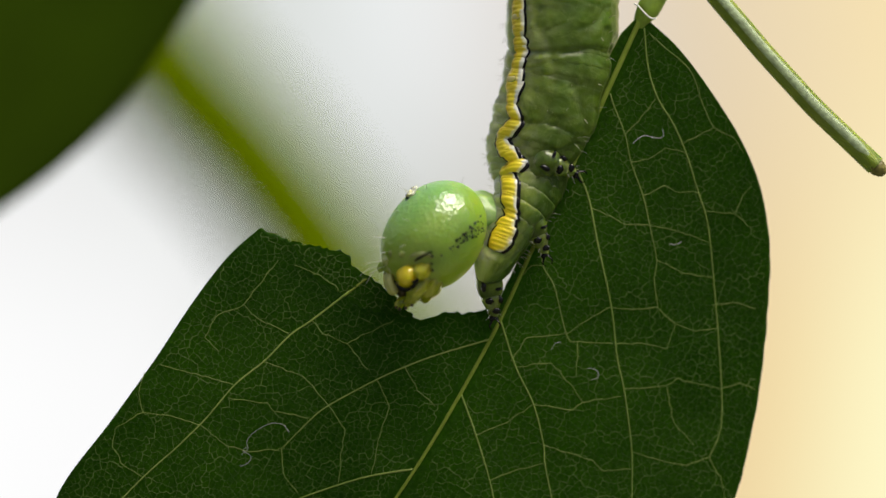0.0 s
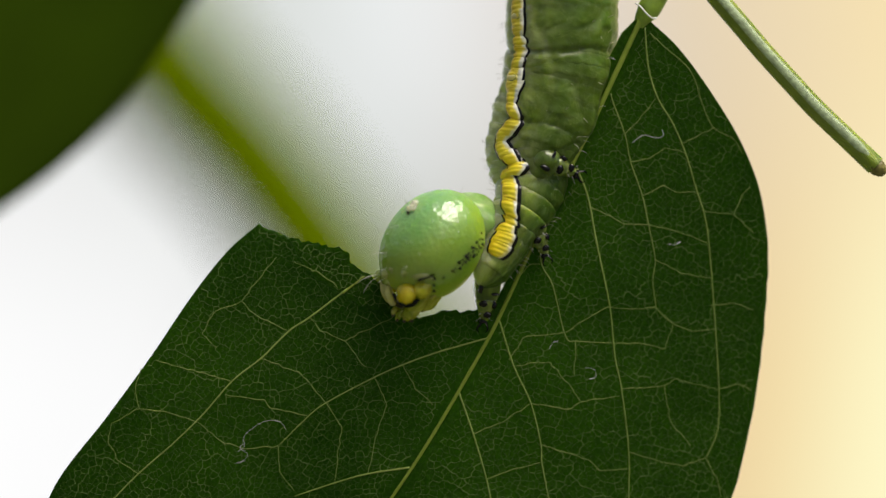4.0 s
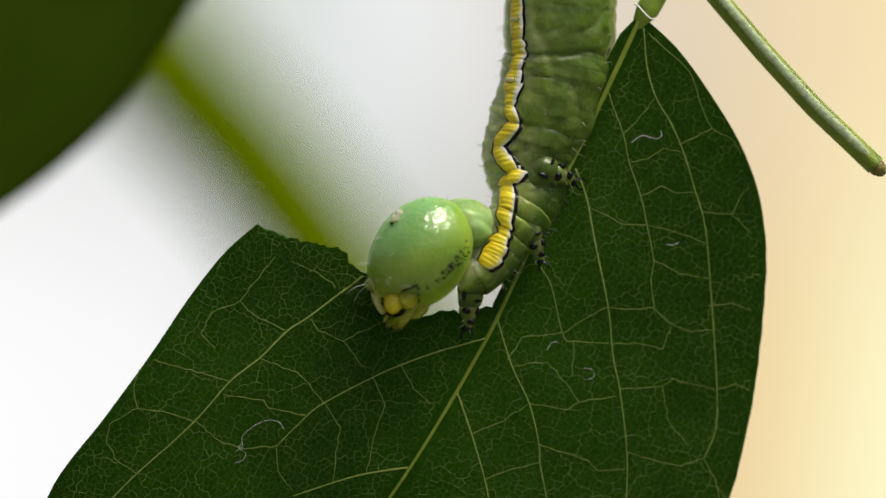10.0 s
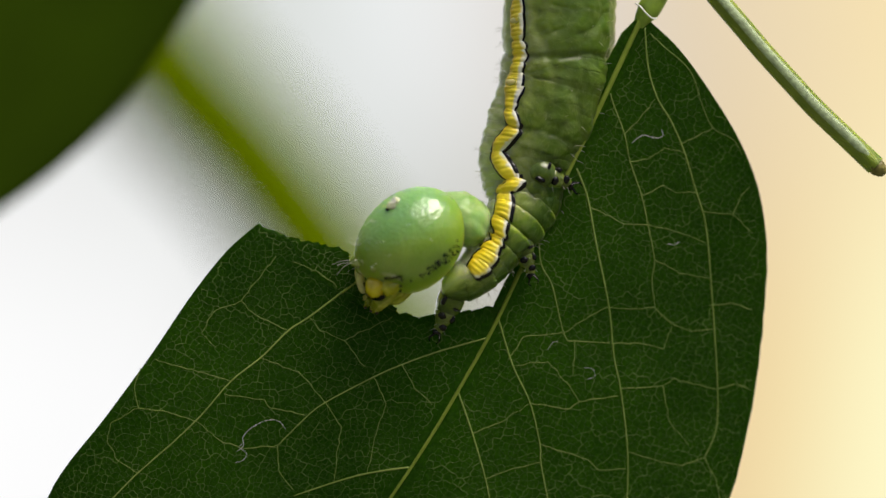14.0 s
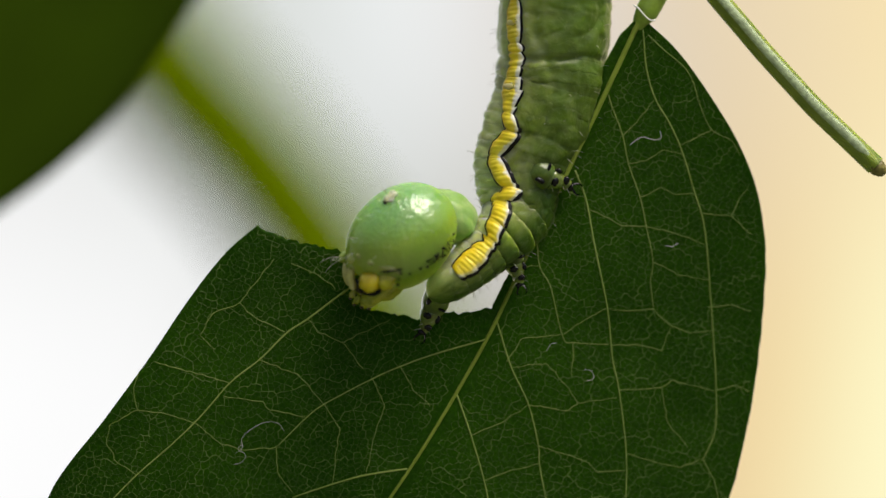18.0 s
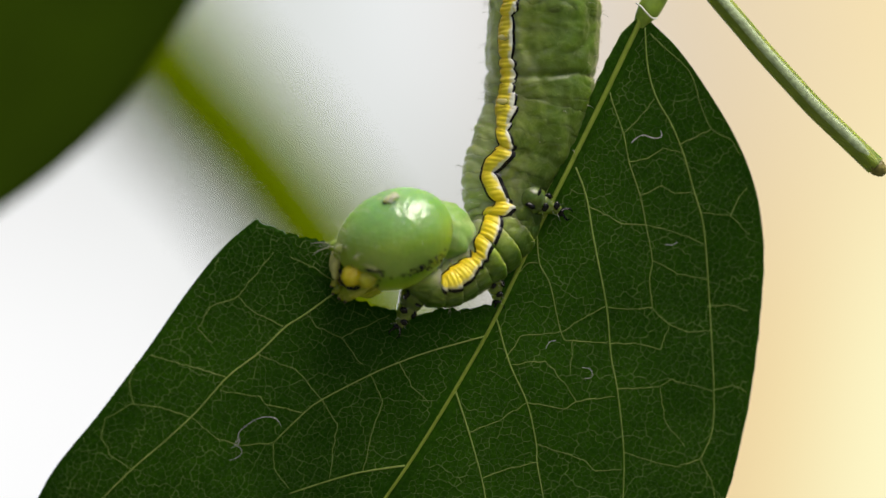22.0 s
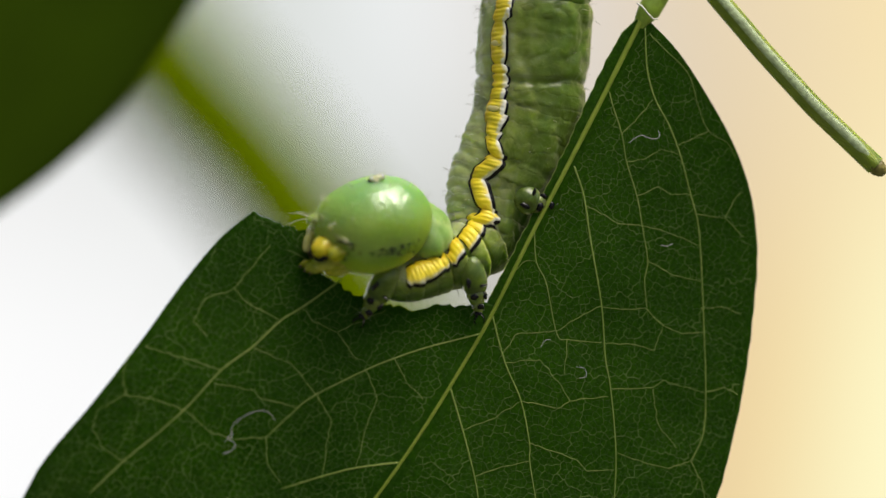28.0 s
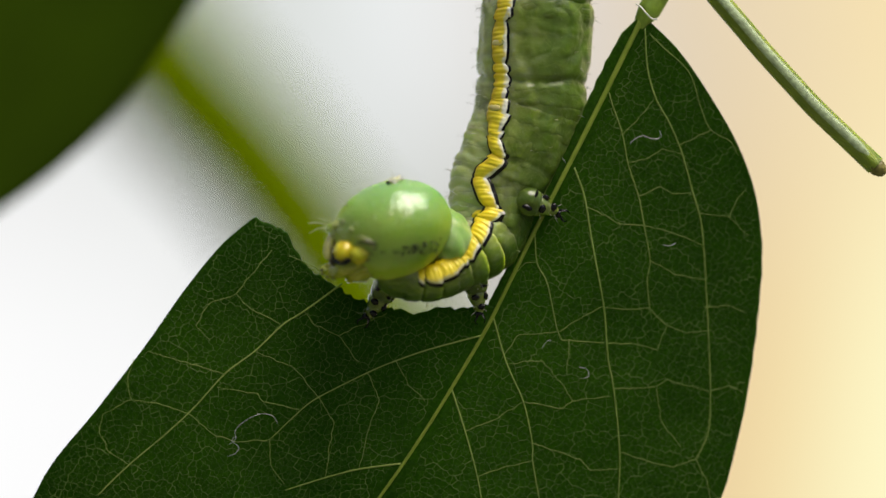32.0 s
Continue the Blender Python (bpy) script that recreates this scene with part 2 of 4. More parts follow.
# ---- building helpers ----
def mesh_of(name, verts, faces, material, smooth=True):
    me = bpy.data.meshes.new(name)
    me.from_pydata([tuple(v) for v in verts], [], faces)
    me.materials.append(material)
    if smooth:
        me.polygons.foreach_set("use_smooth", [True] * len(me.polygons))
    me.update()
    return me


def part(name, me, parent, label=""):
    ob = new(name, me)
    ob.parent = parent
    return tagged(ob, label) if label else ob


def thing(name, place, label, category, group=""):
    ob = new(name)
    ob.empty_display_size = 0.002
    ob.location = place
    return tagged(ob, label, category, group)


def tube(path, radii, sides=10, flat=1.0, cap=True):
    """Verts and faces of a round bar along a path of vectors; radii one for each point, flat squeezes it in y."""
    verts, faces = [], []
    n = len(path)
    up = Vector((0, 1, 0))
    for i, p in enumerate(path):
        d = (path[min(i + 1, n - 1)] - path[max(i - 1, 0)]).normalized()
        if abs(d.dot(up)) > 0.95:
            up = Vector((1, 0, 0))
        a = d.cross(up).normalized()
        b = a.cross(d).normalized()
        for s in range(sides):
            w = 2 * math.pi * s / sides
            verts.append(p + radii[i] * (math.cos(w) * a + flat * math.sin(w) * b))
    for i in range(n - 1):
        for s in range(sides):
            q = (s + 1) % sides
            faces.append((i * sides + s, i * sides + q, (i + 1) * sides + q, (i + 1) * sides + s))
    if cap:
        for i, flip in ((0, False), (n - 1, True)):
            ring = [i * sides + s for s in range(sides)]
            faces.append(tuple(ring if flip else ring[::-1]))
    return verts, faces


def smooth_path(points, steps=8):
    """A Catmull-Rom curve through the points."""
    pts = [Vector(p) for p in points]
    pts = [2 * pts[0] - pts[1]] + pts + [2 * pts[-1] - pts[-2]]
    made = []
    for i in range(1, len(pts) - 2):
        a, b, c, d = pts[i - 1:i + 3]
        for s in range(steps):
            t = s / steps
            made.append(0.5 * (2 * b + (c - a) * t + (2 * a - 5 * b + 4 * c - d) * t * t + (3 * b - a - 3 * c + d) * t ** 3))
    return made + [pts[-2]]


def curve1(points):
    """A smooth function of one number through (at, value) pairs."""
    xs = [p[0] for p in points]
    ys = [p[1] for p in points]

    def f(x):
        if x <= xs[0]:
            return ys[0]
        if x >= xs[-1]:
            return ys[-1]
        i = max(j for j in range(len(xs) - 1) if xs[j] <= x)
        t = (x - xs[i]) / (xs[i + 1] - xs[i])
        m = [(ys[min(j + 1, len(xs) - 1)] - ys[max(j - 1, 0)]) / (xs[min(j + 1, len(xs) - 1)] - xs[max(j - 1, 0)]) * (xs[i + 1] - xs[i]) for j in (i, i + 1)]
        return ((2 * t ** 3 - 3 * t * t + 1) * ys[i] + (t ** 3 - 2 * t * t + t) * m[0] + (3 * t * t - 2 * t ** 3) * ys[i + 1] + (t ** 3 - t * t) * m[1])
    return f


def blob(rx, ry, rz, shape=None, nu=24, nv=16, centre=(0, 0, 0)):
    """Verts and faces of a rounded body in sheet units; shape(d) gives a factor for the unit direction d."""
    verts, faces = [], []
    for j in range(nv + 1):
        th = math.pi * j / nv
        for i in range(nu):
            ph = 2 * math.pi * i / nu
            d = Vector((math.sin(th) * math.cos(ph), math.sin(th) * math.sin(ph), math.cos(th)))
            f = shape(d) if shape else 1.0
            verts.append(Vector((d.x * rx * f + centre[0], d.y * ry * f + centre[1], d.z * rz * f + centre[2])) * U)
    for j in range(nv):
        for i in range(nu):
            a, b = j * nu + i, j * nu + (i + 1) % nu
            faces.append((a, a + nu, b + nu, b))
    return verts, faces


def join(*pieces):
    verts, faces = [], []
    for v, f in pieces:
        k = len(verts)
        verts += v
        faces += [tuple(i + k for i in q) for q in f]
    return verts, faces


def sheet_solid(front, cols, rows, thick):
    """A thin plate: front(i, j) gives its near side, the far side lies thick units behind it."""
    verts, faces = [], []
    back = Vector((0, thick * U, 0))
    for side in (Vector(), back):
        for i in range(cols):
            for j in range(rows):
                verts.append(front(i, j) + side)
    m = cols * rows
    for i in range(cols - 1):
        for j in range(rows - 1):
            a, b, c, d = i * rows + j, (i + 1) * rows + j, (i + 1) * rows + j + 1, i * rows + j + 1
            faces += [(a, b, c, d), (a + m, d + m, c + m, b + m)]
    rim = [i * rows for i in range(cols)] + [(cols - 1) * rows + j for j in range(1, rows)]
    rim += [i * rows + rows - 1 for i in range(cols - 2, -1, -1)] + [j for j in range(rows - 2, 0, -1)]
    for a, b in zip(rim, rim[1:] + rim[:1]):
        faces.append((b, a, a + m, b + m))
    return verts, faces
import collections
from mathutils import geometry


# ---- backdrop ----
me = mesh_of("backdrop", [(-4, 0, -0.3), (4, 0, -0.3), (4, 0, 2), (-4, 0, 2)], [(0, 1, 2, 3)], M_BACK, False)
back_glow = tagged(new("backdrop", me), "glowing blurred backdrop, white, grey and cream", "backdrop", kind="structure")
back_glow.location = (0, 1.2, Z0)

# unseen plane, added only to throw some fill light up from below
me = mesh_of("ground", [(-30, -30, 0), (30, -30, 0), (30, 30, 0), (-30, 30, 0)], [(0, 1, 2, 3)], M_BOUNCE, False)
tagged(new("ground", me), "unseen plane far below the leaf, added to bounce light upwards", "ground", kind="structure")

# ---- the eaten leaf ----
ALONG, ACROSS = Vector((-0.4266, 0.9044)), Vector((0.9044, 0.4266))
PIVOT = S(1140, 30)
THICK = 9.0
width_right = curve1([(0, 13), (22, 82), (69, 171), (120, 250), (182, 318), (265, 376), (347, 413), (460, 455), (557, 484), (700, 513), (1000, 522), (1350, 440), (1700, 230), (1900, 12)])
width_left = curve1([(560, 415), (624, 450), (694, 480), (792, 502), (916, 520), (1043, 543), (1210, 574), (1450, 546), (1700, 330), (1900, 12)])
OLD_EDGE = curve1([(-449, 624), (-388, 620), (-333, 607), (-288, 600), (-274, 614), (-239, 619), (-196, 628), (-137, 648), (-122, 648), (-105, 632), (-81, 613), (-53, 602), (-21, 577), (-8, 572)])
NEW_EDGE = curve1([(-449, 626), (-392, 620), (-368, 637), (-329, 659), (-292, 665), (-264, 667), (-234, 671), (-207, 668), (-177, 662), (-138, 650), (-122, 648), (-105, 632), (-81, 613), (-53, 602), (-21, 577), (-8, 572)])


def nibble(v):
    """The small scallops that the jaws leave."""
    return 3.5 * abs(math.sin(v / 7.5 + 1.5 * noise.noise(Vector((v / 40, 3, 0))))) + 4.0 * noise.noise(Vector((v / 9, 7, 1)))


def old_edge(v):
    return OLD_EDGE(v) + nibble(v + 400)


def new_edge(v):
    return max(NEW_EDGE(v) + nibble(v), old_edge(v) + 0.01) if v > -390 else old_edge(v)


def bend(u):
    """How far the midrib has swung aside."""
    a = max(0.0, min(u, 1100) - 590)
    return -0.00022 * a * a - max(0.0, u - 1100) * 0.1


def relief(u, v):
    w = 3.0 * noise.noise(Vector((u / 120, v / 120, 2))) + 7.0 * math.sin(u / 210 + 0.6) * (abs(v) / 450)
    return w + (0.09 if v > 0 else 0.025) * v - 5.0 * math.exp(-(v / 26) ** 2)


def on_leaf(u, v, lift=0.0):
    """A place on the leaf's near side, from its base at the stalk."""
    k = max(0.0, 1 - abs(v) / 420)
    w = v + bend(u) * k
    p = Vector((1135, 30)) + u * ALONG + w * ACROSS
    y = relief(u, v)
    k = 1 + y / 4950
    return Vector(((p.x - 784) * k + 784 - 1140, y - lift, 30 - 441 - (p.y - 441) * k)) * U


leaf = thing("leaf", PIVOT, "dark green pinnate leaf, half eaten along its midrib", "leaf")

# the whole half of the blade
ROWS = 56


def whole_half(i, j):
    u = 1900 * (i / 189) ** 1.15
    w = width_right(u) + 1.6 * noise.noise(Vector((u / 25, 1, 5)))
    return on_leaf(u, w * j / (ROWS - 1))


part("blade_half", mesh_of("blade_half", *sheet_solid(whole_half, 190, ROWS, THICK), M_LEAF), leaf)


# the gnawed half: a narrow strip by the midrib and the lower part
def narrow_strip(i, j):
    u = 4 + 590 * i / 119
    w = (13 + 8 * math.exp(-((u - 110) / 130) ** 2) + 3.5 * noise.noise(Vector((u / 18, 9, 5)))) * min(1, 0.3 + u / 60)
    return on_leaf(u, -w * j / 4)


part("gnawed_strip", mesh_of("gnawed_strip", *sheet_solid(narrow_strip, 120, 5, THICK), M_LEAF), leaf, "ragged strip of blade left by the midrib")


def solve_u(target, lo, hi):
    for _ in range(40):
        mid = (lo + hi) / 2
        if (width_left(mid) < target) == (width_left(hi) > width_left(lo)):
            lo = mid
        else:
            hi = mid
    return (lo + hi) / 2


LEFT_COLS = 230
LEFT_ENDS = []
for i in range(LEFT_COLS):
    v = -573.5 * i / (LEFT_COLS - 1)
    LEFT_ENDS.append((v, new_edge(min(v, -8)) if v > -449 else solve_u(-v, 560, 1210), solve_u(-v, 1210, 1900) if v < -14 else 1898))


def gnawed_half(i, j):
    v, top, low = LEFT_ENDS[i]
    a = j / (ROWS - 1)
    return on_leaf(top + (low - top) * a ** 1.3, v)


part("blade_half", mesh_of("blade_half", *sheet_solid(gnawed_half, LEFT_COLS, ROWS, THICK), M_LEAF), leaf)


def ridge(points, r0, r1, steps=9, lift=1.0):
    pts = smooth_path([Vector((u, v, 0)) for u, v in points], steps)
    path = [on_leaf(p.x, p.y, lift) for p in pts]
    n = len(path)
    return tube(path, [U * 0.58 * (r0 + (r1 - r0) * i / (n - 1)) for i in range(n)], 8, 0.45)


# pale tubes that paint the highlights along both edges of the blade
rim_u = [6 + 1600 * (i / 60) ** 1.2 for i in range(61)]
part("rim", mesh_of("rim", *ridge([(u, width_right(u) + 1.6 * noise.noise(Vector((u / 25, 1, 5))) - 0.5) for u in rim_u], 1.6, 1.4, 3, -2.0), M_FINE), leaf, "thin pale strip for the highlight on the blade's edge")
strip_u = [10 + 560 * i / 70 for i in range(71)]
part("rim", mesh_of("rim", *ridge([(u, -(13 + 8 * math.exp(-((u - 110) / 130) ** 2) + 3.5 * noise.noise(Vector((u / 18, 9, 5)))) * min(1, 0.3 + u / 60)) for u in strip_u], 1.9, 1.9, 3, -2.0), M_SIDE), leaf, "thin pale strip for the highlight on the gnawed edge")


def to_edge(points):
    """Runs a side vein on to the gnawed edge."""
    a, b = Vector(points[0]), Vector(points[1])
    step = (a - b).normalized()
    while a.y < -8 and a.x > new_edge(a.y) + 1.5 and a.x < new_edge(a.y) + 60:
        a += step
    return [tuple(a), *points[1:]]


def vein(points, r0, r1, name="vein"):
    part(name, mesh_of(name, *ridge(points, r0, r1), M_VEIN if name == "midrib" else M_SIDE), leaf)


vein([(-6, 0), (160, 2), (300, 2), (436, 1), (595, 3), (738, 0), (956, 0), (1300, 0), (1880, 0)], 8.0, 3.5, "midrib")


def uv(x, z):
    p = Vector((x - 1135, z - 30))
    u, w = p.dot(ALONG), p.dot(ACROSS)
    return u, w - bend(u) * max(0.0, 1 - abs(w) / 420)


def crooked(points):
    """A run of small straight pieces with slight kinks."""
    made = []
    for (a, b), (c, d) in zip(points, points[1:]):
        n = max(2, int(math.hypot(c - a, d - b) / 9))
        for i in range(n):
            u, v = a + (c - a) * i / n, b + (d - b) * i / n
            made.append((u + 3.0 * noise.noise(Vector((u / 14, v / 14, 4))), v + 3.0 * noise.noise(Vector((u / 14, v / 14, 9)))))
    return made + [points[-1]]


# side veins, then the arches that tie them together
def side_vein(r0, r1, *pts):
    run = [uv(x, z) for x, z in pts]
    vein(to_edge(run) if pts[0] == (618, 516) else run, r0, r1)


def cross_vein(*pts):
    vein(crooked([uv(x, z) for x, z in pts]), 1.15, 0.85)


side_vein(2.6, 1.6, (1140, 50), (1147, 120), (1164, 174), (1190, 217), (1214, 271), (1234, 335), (1250, 385), (1258, 440), (1265, 520), (1270, 582), (1277, 689), (1275, 760), (1255, 810))
side_vein(2.8, 1.6, (1022, 300), (1042, 352), (1058, 432), (1082, 544), (1092, 632), (1104, 688), (1118, 800), (1118, 900))
side_vein(1.9, 1.2, (1080, 166), (1086, 186), (1106, 238), (1117, 288), (1138, 347), (1150, 400), (1162, 460), (1158, 496), (1164, 544))
side_vein(2.6, 1.4, (884, 562), (912, 648), (944, 716), (962, 788), (964, 820), (978, 890))
side_vein(2.8, 1.5, (815, 694), (842, 770), (866, 850), (880, 920))
side_vein(1.7, 1.1, (955, 415), (961, 470), (981, 508), (1004, 596), (1026, 605), (1084, 608))
side_vein(1.4, 0.9, (1150, 60), (1176, 84), (1222, 126), (1244, 186), (1264, 226), (1299, 245), (1316, 272))
side_vein(2.8, 1.6, (618, 516), (552, 567), (515, 592), (468, 639), (415, 682), (354, 752), (253, 845), (200, 900))
side_vein(2.4, 1.4, (866, 601), (775, 628), (716, 650), (667, 672), (582, 718), (550, 743), (499, 795))
side_vein(2.8, 1.7, (731, 831), (658, 843), (605, 858), (530, 884))
cross_vein((1255, 810), (1214, 824), (1170, 816), (1118, 800))
cross_vein((1255, 810), (1278, 854), (1286, 900))
cross_vein((1164, 544), (1192, 574), (1230, 586), (1270, 582))
cross_vein((1164, 544), (1120, 548), (1084, 545))
cross_vein((1162, 460), (1208, 483), (1262, 492))
cross_vein((1087, 608), (1150, 610), (1180, 619), (1194, 576))
cross_vein((1104, 688), (1178, 684), (1201, 671), (1237, 680), (1276, 690))
cross_vein((1030, 712), (1100, 702))
cross_vein((944, 716), (1014, 726), (1030, 712), (1010, 680), (976, 642), (912, 650))
cross_vein((1022, 605), (1020, 666))
cross_vein((962, 788), (1046, 815), (1067, 833), (1115, 831))
cross_vein((1180, 686), (1190, 745), (1227, 788))
cross_vein((1277, 688), (1312, 678), (1336, 690))
cross_vein((1262, 540), (1300, 536), (1336, 546))
cross_vein((1264, 226), (1218, 250), (1204, 256))
cross_vein((1248, 374), (1302, 379), (1336, 411))
cross_vein((1302, 379), (1315, 347), (1330, 330))
cross_vein((1046, 368), (1109, 398), (1150, 398), (1208, 411), (1254, 430))
cross_vein((1106, 238), (1130, 215), (1160, 176))
cross_vein((1117, 288), (1150, 280), (1180, 262), (1214, 271))
cross_vein((1138, 347), (1176, 330), (1200, 340), (1236, 342))
cross_vein((511, 590), (458, 566), (431, 540), (385, 558), (362, 598), (388, 622))
cross_vein((431, 540), (492, 461))
cross_vein((600, 514), (568, 488), (522, 470))
cross_vein((580, 716), (561, 692), (535, 664), (488, 648), (466, 640))
cross_vein((550, 741), (485, 728), (474, 715), (404, 704))
cross_vein((651, 654), (615, 608), (571, 590), (552, 568))
cross_vein((615, 608), (698, 566))
cross_vein((499, 795), (502, 840), (529, 874))
cross_vein((499, 795), (440, 800), (396, 786), (354, 752))
cross_vein((415, 682), (384, 672), (319, 656), (282, 645))
cross_vein((354, 752), (299, 736), (252, 730), (204, 758), (200, 790), (220, 826), (253, 845))
cross_vein((252, 730), (245, 688), (256, 660))
cross_vein((716, 650), (740, 690), (770, 720))
cross_vein((667, 672), (690, 720), (672, 770), (658, 843))
cross_vein((842, 770), (900, 745), (944, 716))
cross_vein((866, 850), (920, 830), (964, 820))
cross_vein((904, 640), (930, 600), (1000, 590))
cross_vein((582, 718), (610, 760), (605, 810), (600, 858))
cross_vein((912, 500), (940, 470), (961, 470))
cross_vein((1082, 544), (1050, 560), (1004, 590))

# fragments that are eaten during the shot
FRAGMENTS, BITES = [], []
STEP = 25


def fragment(v0, v1, a0, a1):
    def front(i, j):
        v = v0 - 0.8 + (v1 - v0 + 1.6) * i / 8
        lo, hi = old_edge(v), new_edge(v) + 2.5
        return on_leaf(lo + (hi - lo) * (a0 + (a1 - a0) * j / 4) + (1.2 * math.sin(v / 3.0) if 0 < a0 + (a1 - a0) * j / 4 < 1 else 0.0), v, 0.35 + 0.25 * a0)
    verts, faces = sheet_solid(front, 9, 5, THICK)
    mid = sum(verts, Vector()) / len(verts)
    ob = part("leaf_fragment", mesh_of("leaf_fragment", [p - mid for p in verts], faces, M_LEAF, False), leaf)
    ob.location = mid
    FRAGMENTS.append((ob, mid, (a0 + a1) / 2))
    BITES.append((ob, mid, v0, v1, a0, a1))


for c in range(10):
    v0 = -390 + STEP * c
    deep = 2 if c not in (0, 9) else 1
    for r in range(deep):
        fragment(v0, v0 + STEP, r / deep, (r + 1) / deep)


def bite_at(u, v):
    """The fragment that holds a place of the leaf."""
    for ob, mid, v0, v1, a0, a1 in BITES:
        if v0 <= v < v1 and a0 <= (u - old_edge(v)) / (new_edge(v) + 2.5 - old_edge(v)) < a1 and u > old_edge(v) + 3:
            return ob, mid
    return None


# the side vein that runs on over the fragments
runs = collections.defaultdict(list)
for i in range(61):
    p = Vector(uv(578 + 70 * i / 60, 549.6 - 56 * i / 60))
    hit = bite_at(p.x, p.y)
    if hit:
        runs[hit[0]].append(on_leaf(p.x, p.y, 1.6) - hit[1])
for ob, path in runs.items():
    if len(path) > 2:
        part("vein", mesh_of("vein", *tube(path, [1.7 * U] * len(path), 8, 0.45), M_VEIN), ob)

# the fine net of veins: small meshes inside middle ones inside large ones
def has_blade(u, v):
    if v > 0:
        return 14 < v < width_right(u) - 5
    return v < -12 and u > new_edge(max(v, -449)) + 5 and -v < width_left(u) - 5


def cell_of(p, size, seed):
    """The irregular mesh of a given size that p lies in."""
    best = None
    i, j = math.floor(p.x / size), math.floor(p.y / size)
    for a in (-1, 0, 1):
        for b in (-1, 0, 1):
            w = noise.cell_vector(Vector((i + a + 0.5, j + b + 0.5, seed + 0.5)))
            far_off = (Vector((i + a + 0.5 + 0.42 * (2 * w.x - 1), j + b + 0.5 + 0.42 * (2 * w.y - 1))) * size - p).length
            if best is None or far_off < best[0]:
                best = (far_off, i + a, j + b)
    return best[1:]


def vein_net():
    step = 11.0
    rnd = random.Random(21)
    sites = []
    for i in range(int(1270 / step)):
        for j in range(int(1130 / step)):
            sites.append(Vector((step * (i + rnd.uniform(0, 0.95)), -610 + step * (j + rnd.uniform(0, 0.95)))))
    flat, _, tris, _, _, _ = geometry.delaunay_2d_cdt(sites, [], [], 0, 1e-6)
    label = [(cell_of(p, 112, 1), cell_of(p, 46, 2)) for p in flat]
    centres, sides = [], {}
    for n, (a, b, c) in enumerate(tris):
        p, q, w = flat[a], flat[b], flat[c]
        d = 2 * (p.x * (q.y - w.y) + q.x * (w.y - p.y) + w.x * (p.y - q.y))
        m = (p + q + w) / 3
        if abs(d) > 20:
            o = Vector((p.length_squared * (q.y - w.y) + q.length_squared * (w.y - p.y) + w.length_squared * (p.y - q.y), p.length_squared * (w.x - q.x) + q.length_squared * (p.x - w.x) + w.length_squared * (q.x - p.x))) / d
            m = o if (o - m).length < 12 else m
        centres.append(m)
        for e in ((a, b), (b, c), (c, a)):
            sides.setdefault(tuple(sorted(e)), []).append(n)
    nets = {"large": ([], []), "middle": ([], []), "small": ([], [])}
    for (a, b), pair in sides.items():
        if len(pair) < 2:
            continue
        p, q = centres[pair[0]], centres[pair[1]]
        home = bite_at(*((p + q) / 2))
        if (q - p).length < 0.5 or not (home and bite_at(*p) and bite_at(*q) or has_blade(*p) and has_blade(*q)):
            continue
        level = "large" if label[a][0] != label[b][0] else "middle" if label[a][1] != label[b][1] else "small"
        if level == "small" and rnd.random() < 0.10:
            continue
        r = {"large": 1.0, "middle": 0.68, "small": 0.46}[level] * rnd.uniform(0.75, 1.2)
        base = Vector()
        if home:
            level, base = home[0], home[1]
        verts, faces = nets.setdefault(level, ([], []))
        aside = Vector((p.y - q.y, q.x - p.x)).normalized() * r
        k = len(verts)
        for o in (p - (q - p).normalized() * r * 0.5, q + (q - p).normalized() * r * 0.5):
            rise = 0.6 if home else 0.0
            verts += [on_leaf(*(o - aside), rise - 0.4) - base, on_leaf(*o, rise + 0.4 + 0.5 * r) - base, on_leaf(*(o + aside), rise - 0.4) - base]
        faces += [(k, k + 3, k + 4, k + 1), (k + 1, k + 4, k + 5, k + 2)]
    for ob, _, _, _, _, _ in BITES:
        if ob in nets:
            tagged(part("vein_net", mesh_of("vein_net", *nets[ob], M_FINE), ob), kind="stuff")
    for level, material in (("large", M_FINE), ("middle", M_FINE), ("small", M_FINEST)):
        tagged(part("vein_net", mesh_of("vein_net", *nets[level], material), leaf, "fine pale net of veins"), "fine pale net of veins", kind="stuff")


vein_net()

# the leaf's stalk with a silk tie
stem_path = smooth_path([Vector((x - 1140, y, 30 - z)) * U for x, z, y in ((1128, 62, 6), (1136, 36, 4), (1150, 12, 2), (1166, -18, 4), (1190, -70, 12), (1225, -140, 30))], 6)
stem_r = [U * (4.5 + 16.5 * min(1, i / 11) ** 0.8) for i in range(len(stem_path))]
part("petiole", mesh_of("petiole", *tube(stem_path, stem_r, 16), M_PETIOLE), leaf, "thick light green stalk")
silk = smooth_path([Vector((x - 1140, y, 30 - z)) * U for x, z, y in ((1122, 8, -12), (1130, 14, -20), (1140, 26, -23), (1150, 34, -20), (1160, 34, -14))], 6)
part("silk_thread", mesh_of("silk_thread", *tube(silk, [1.5 * U] * len(silk), 6), M_SILK), leaf, "white silk thread")

# ---- fine lint lying on the leaf ----
LINT = []


def lint(points, r, label):
    ob = thing("lint_fibre", PIVOT, label, "fibre", "lint fibres on the leaf")
    path = smooth_path([on_leaf(*uv(x, z), 4.0 + 2 * (i % 2)) for i, (x, z) in enumerate(points)], 6)
    part("strand", mesh_of("strand", *tube(path, [r * U] * len(path), 5), M_SILK), ob)
    LINT.append(ob)


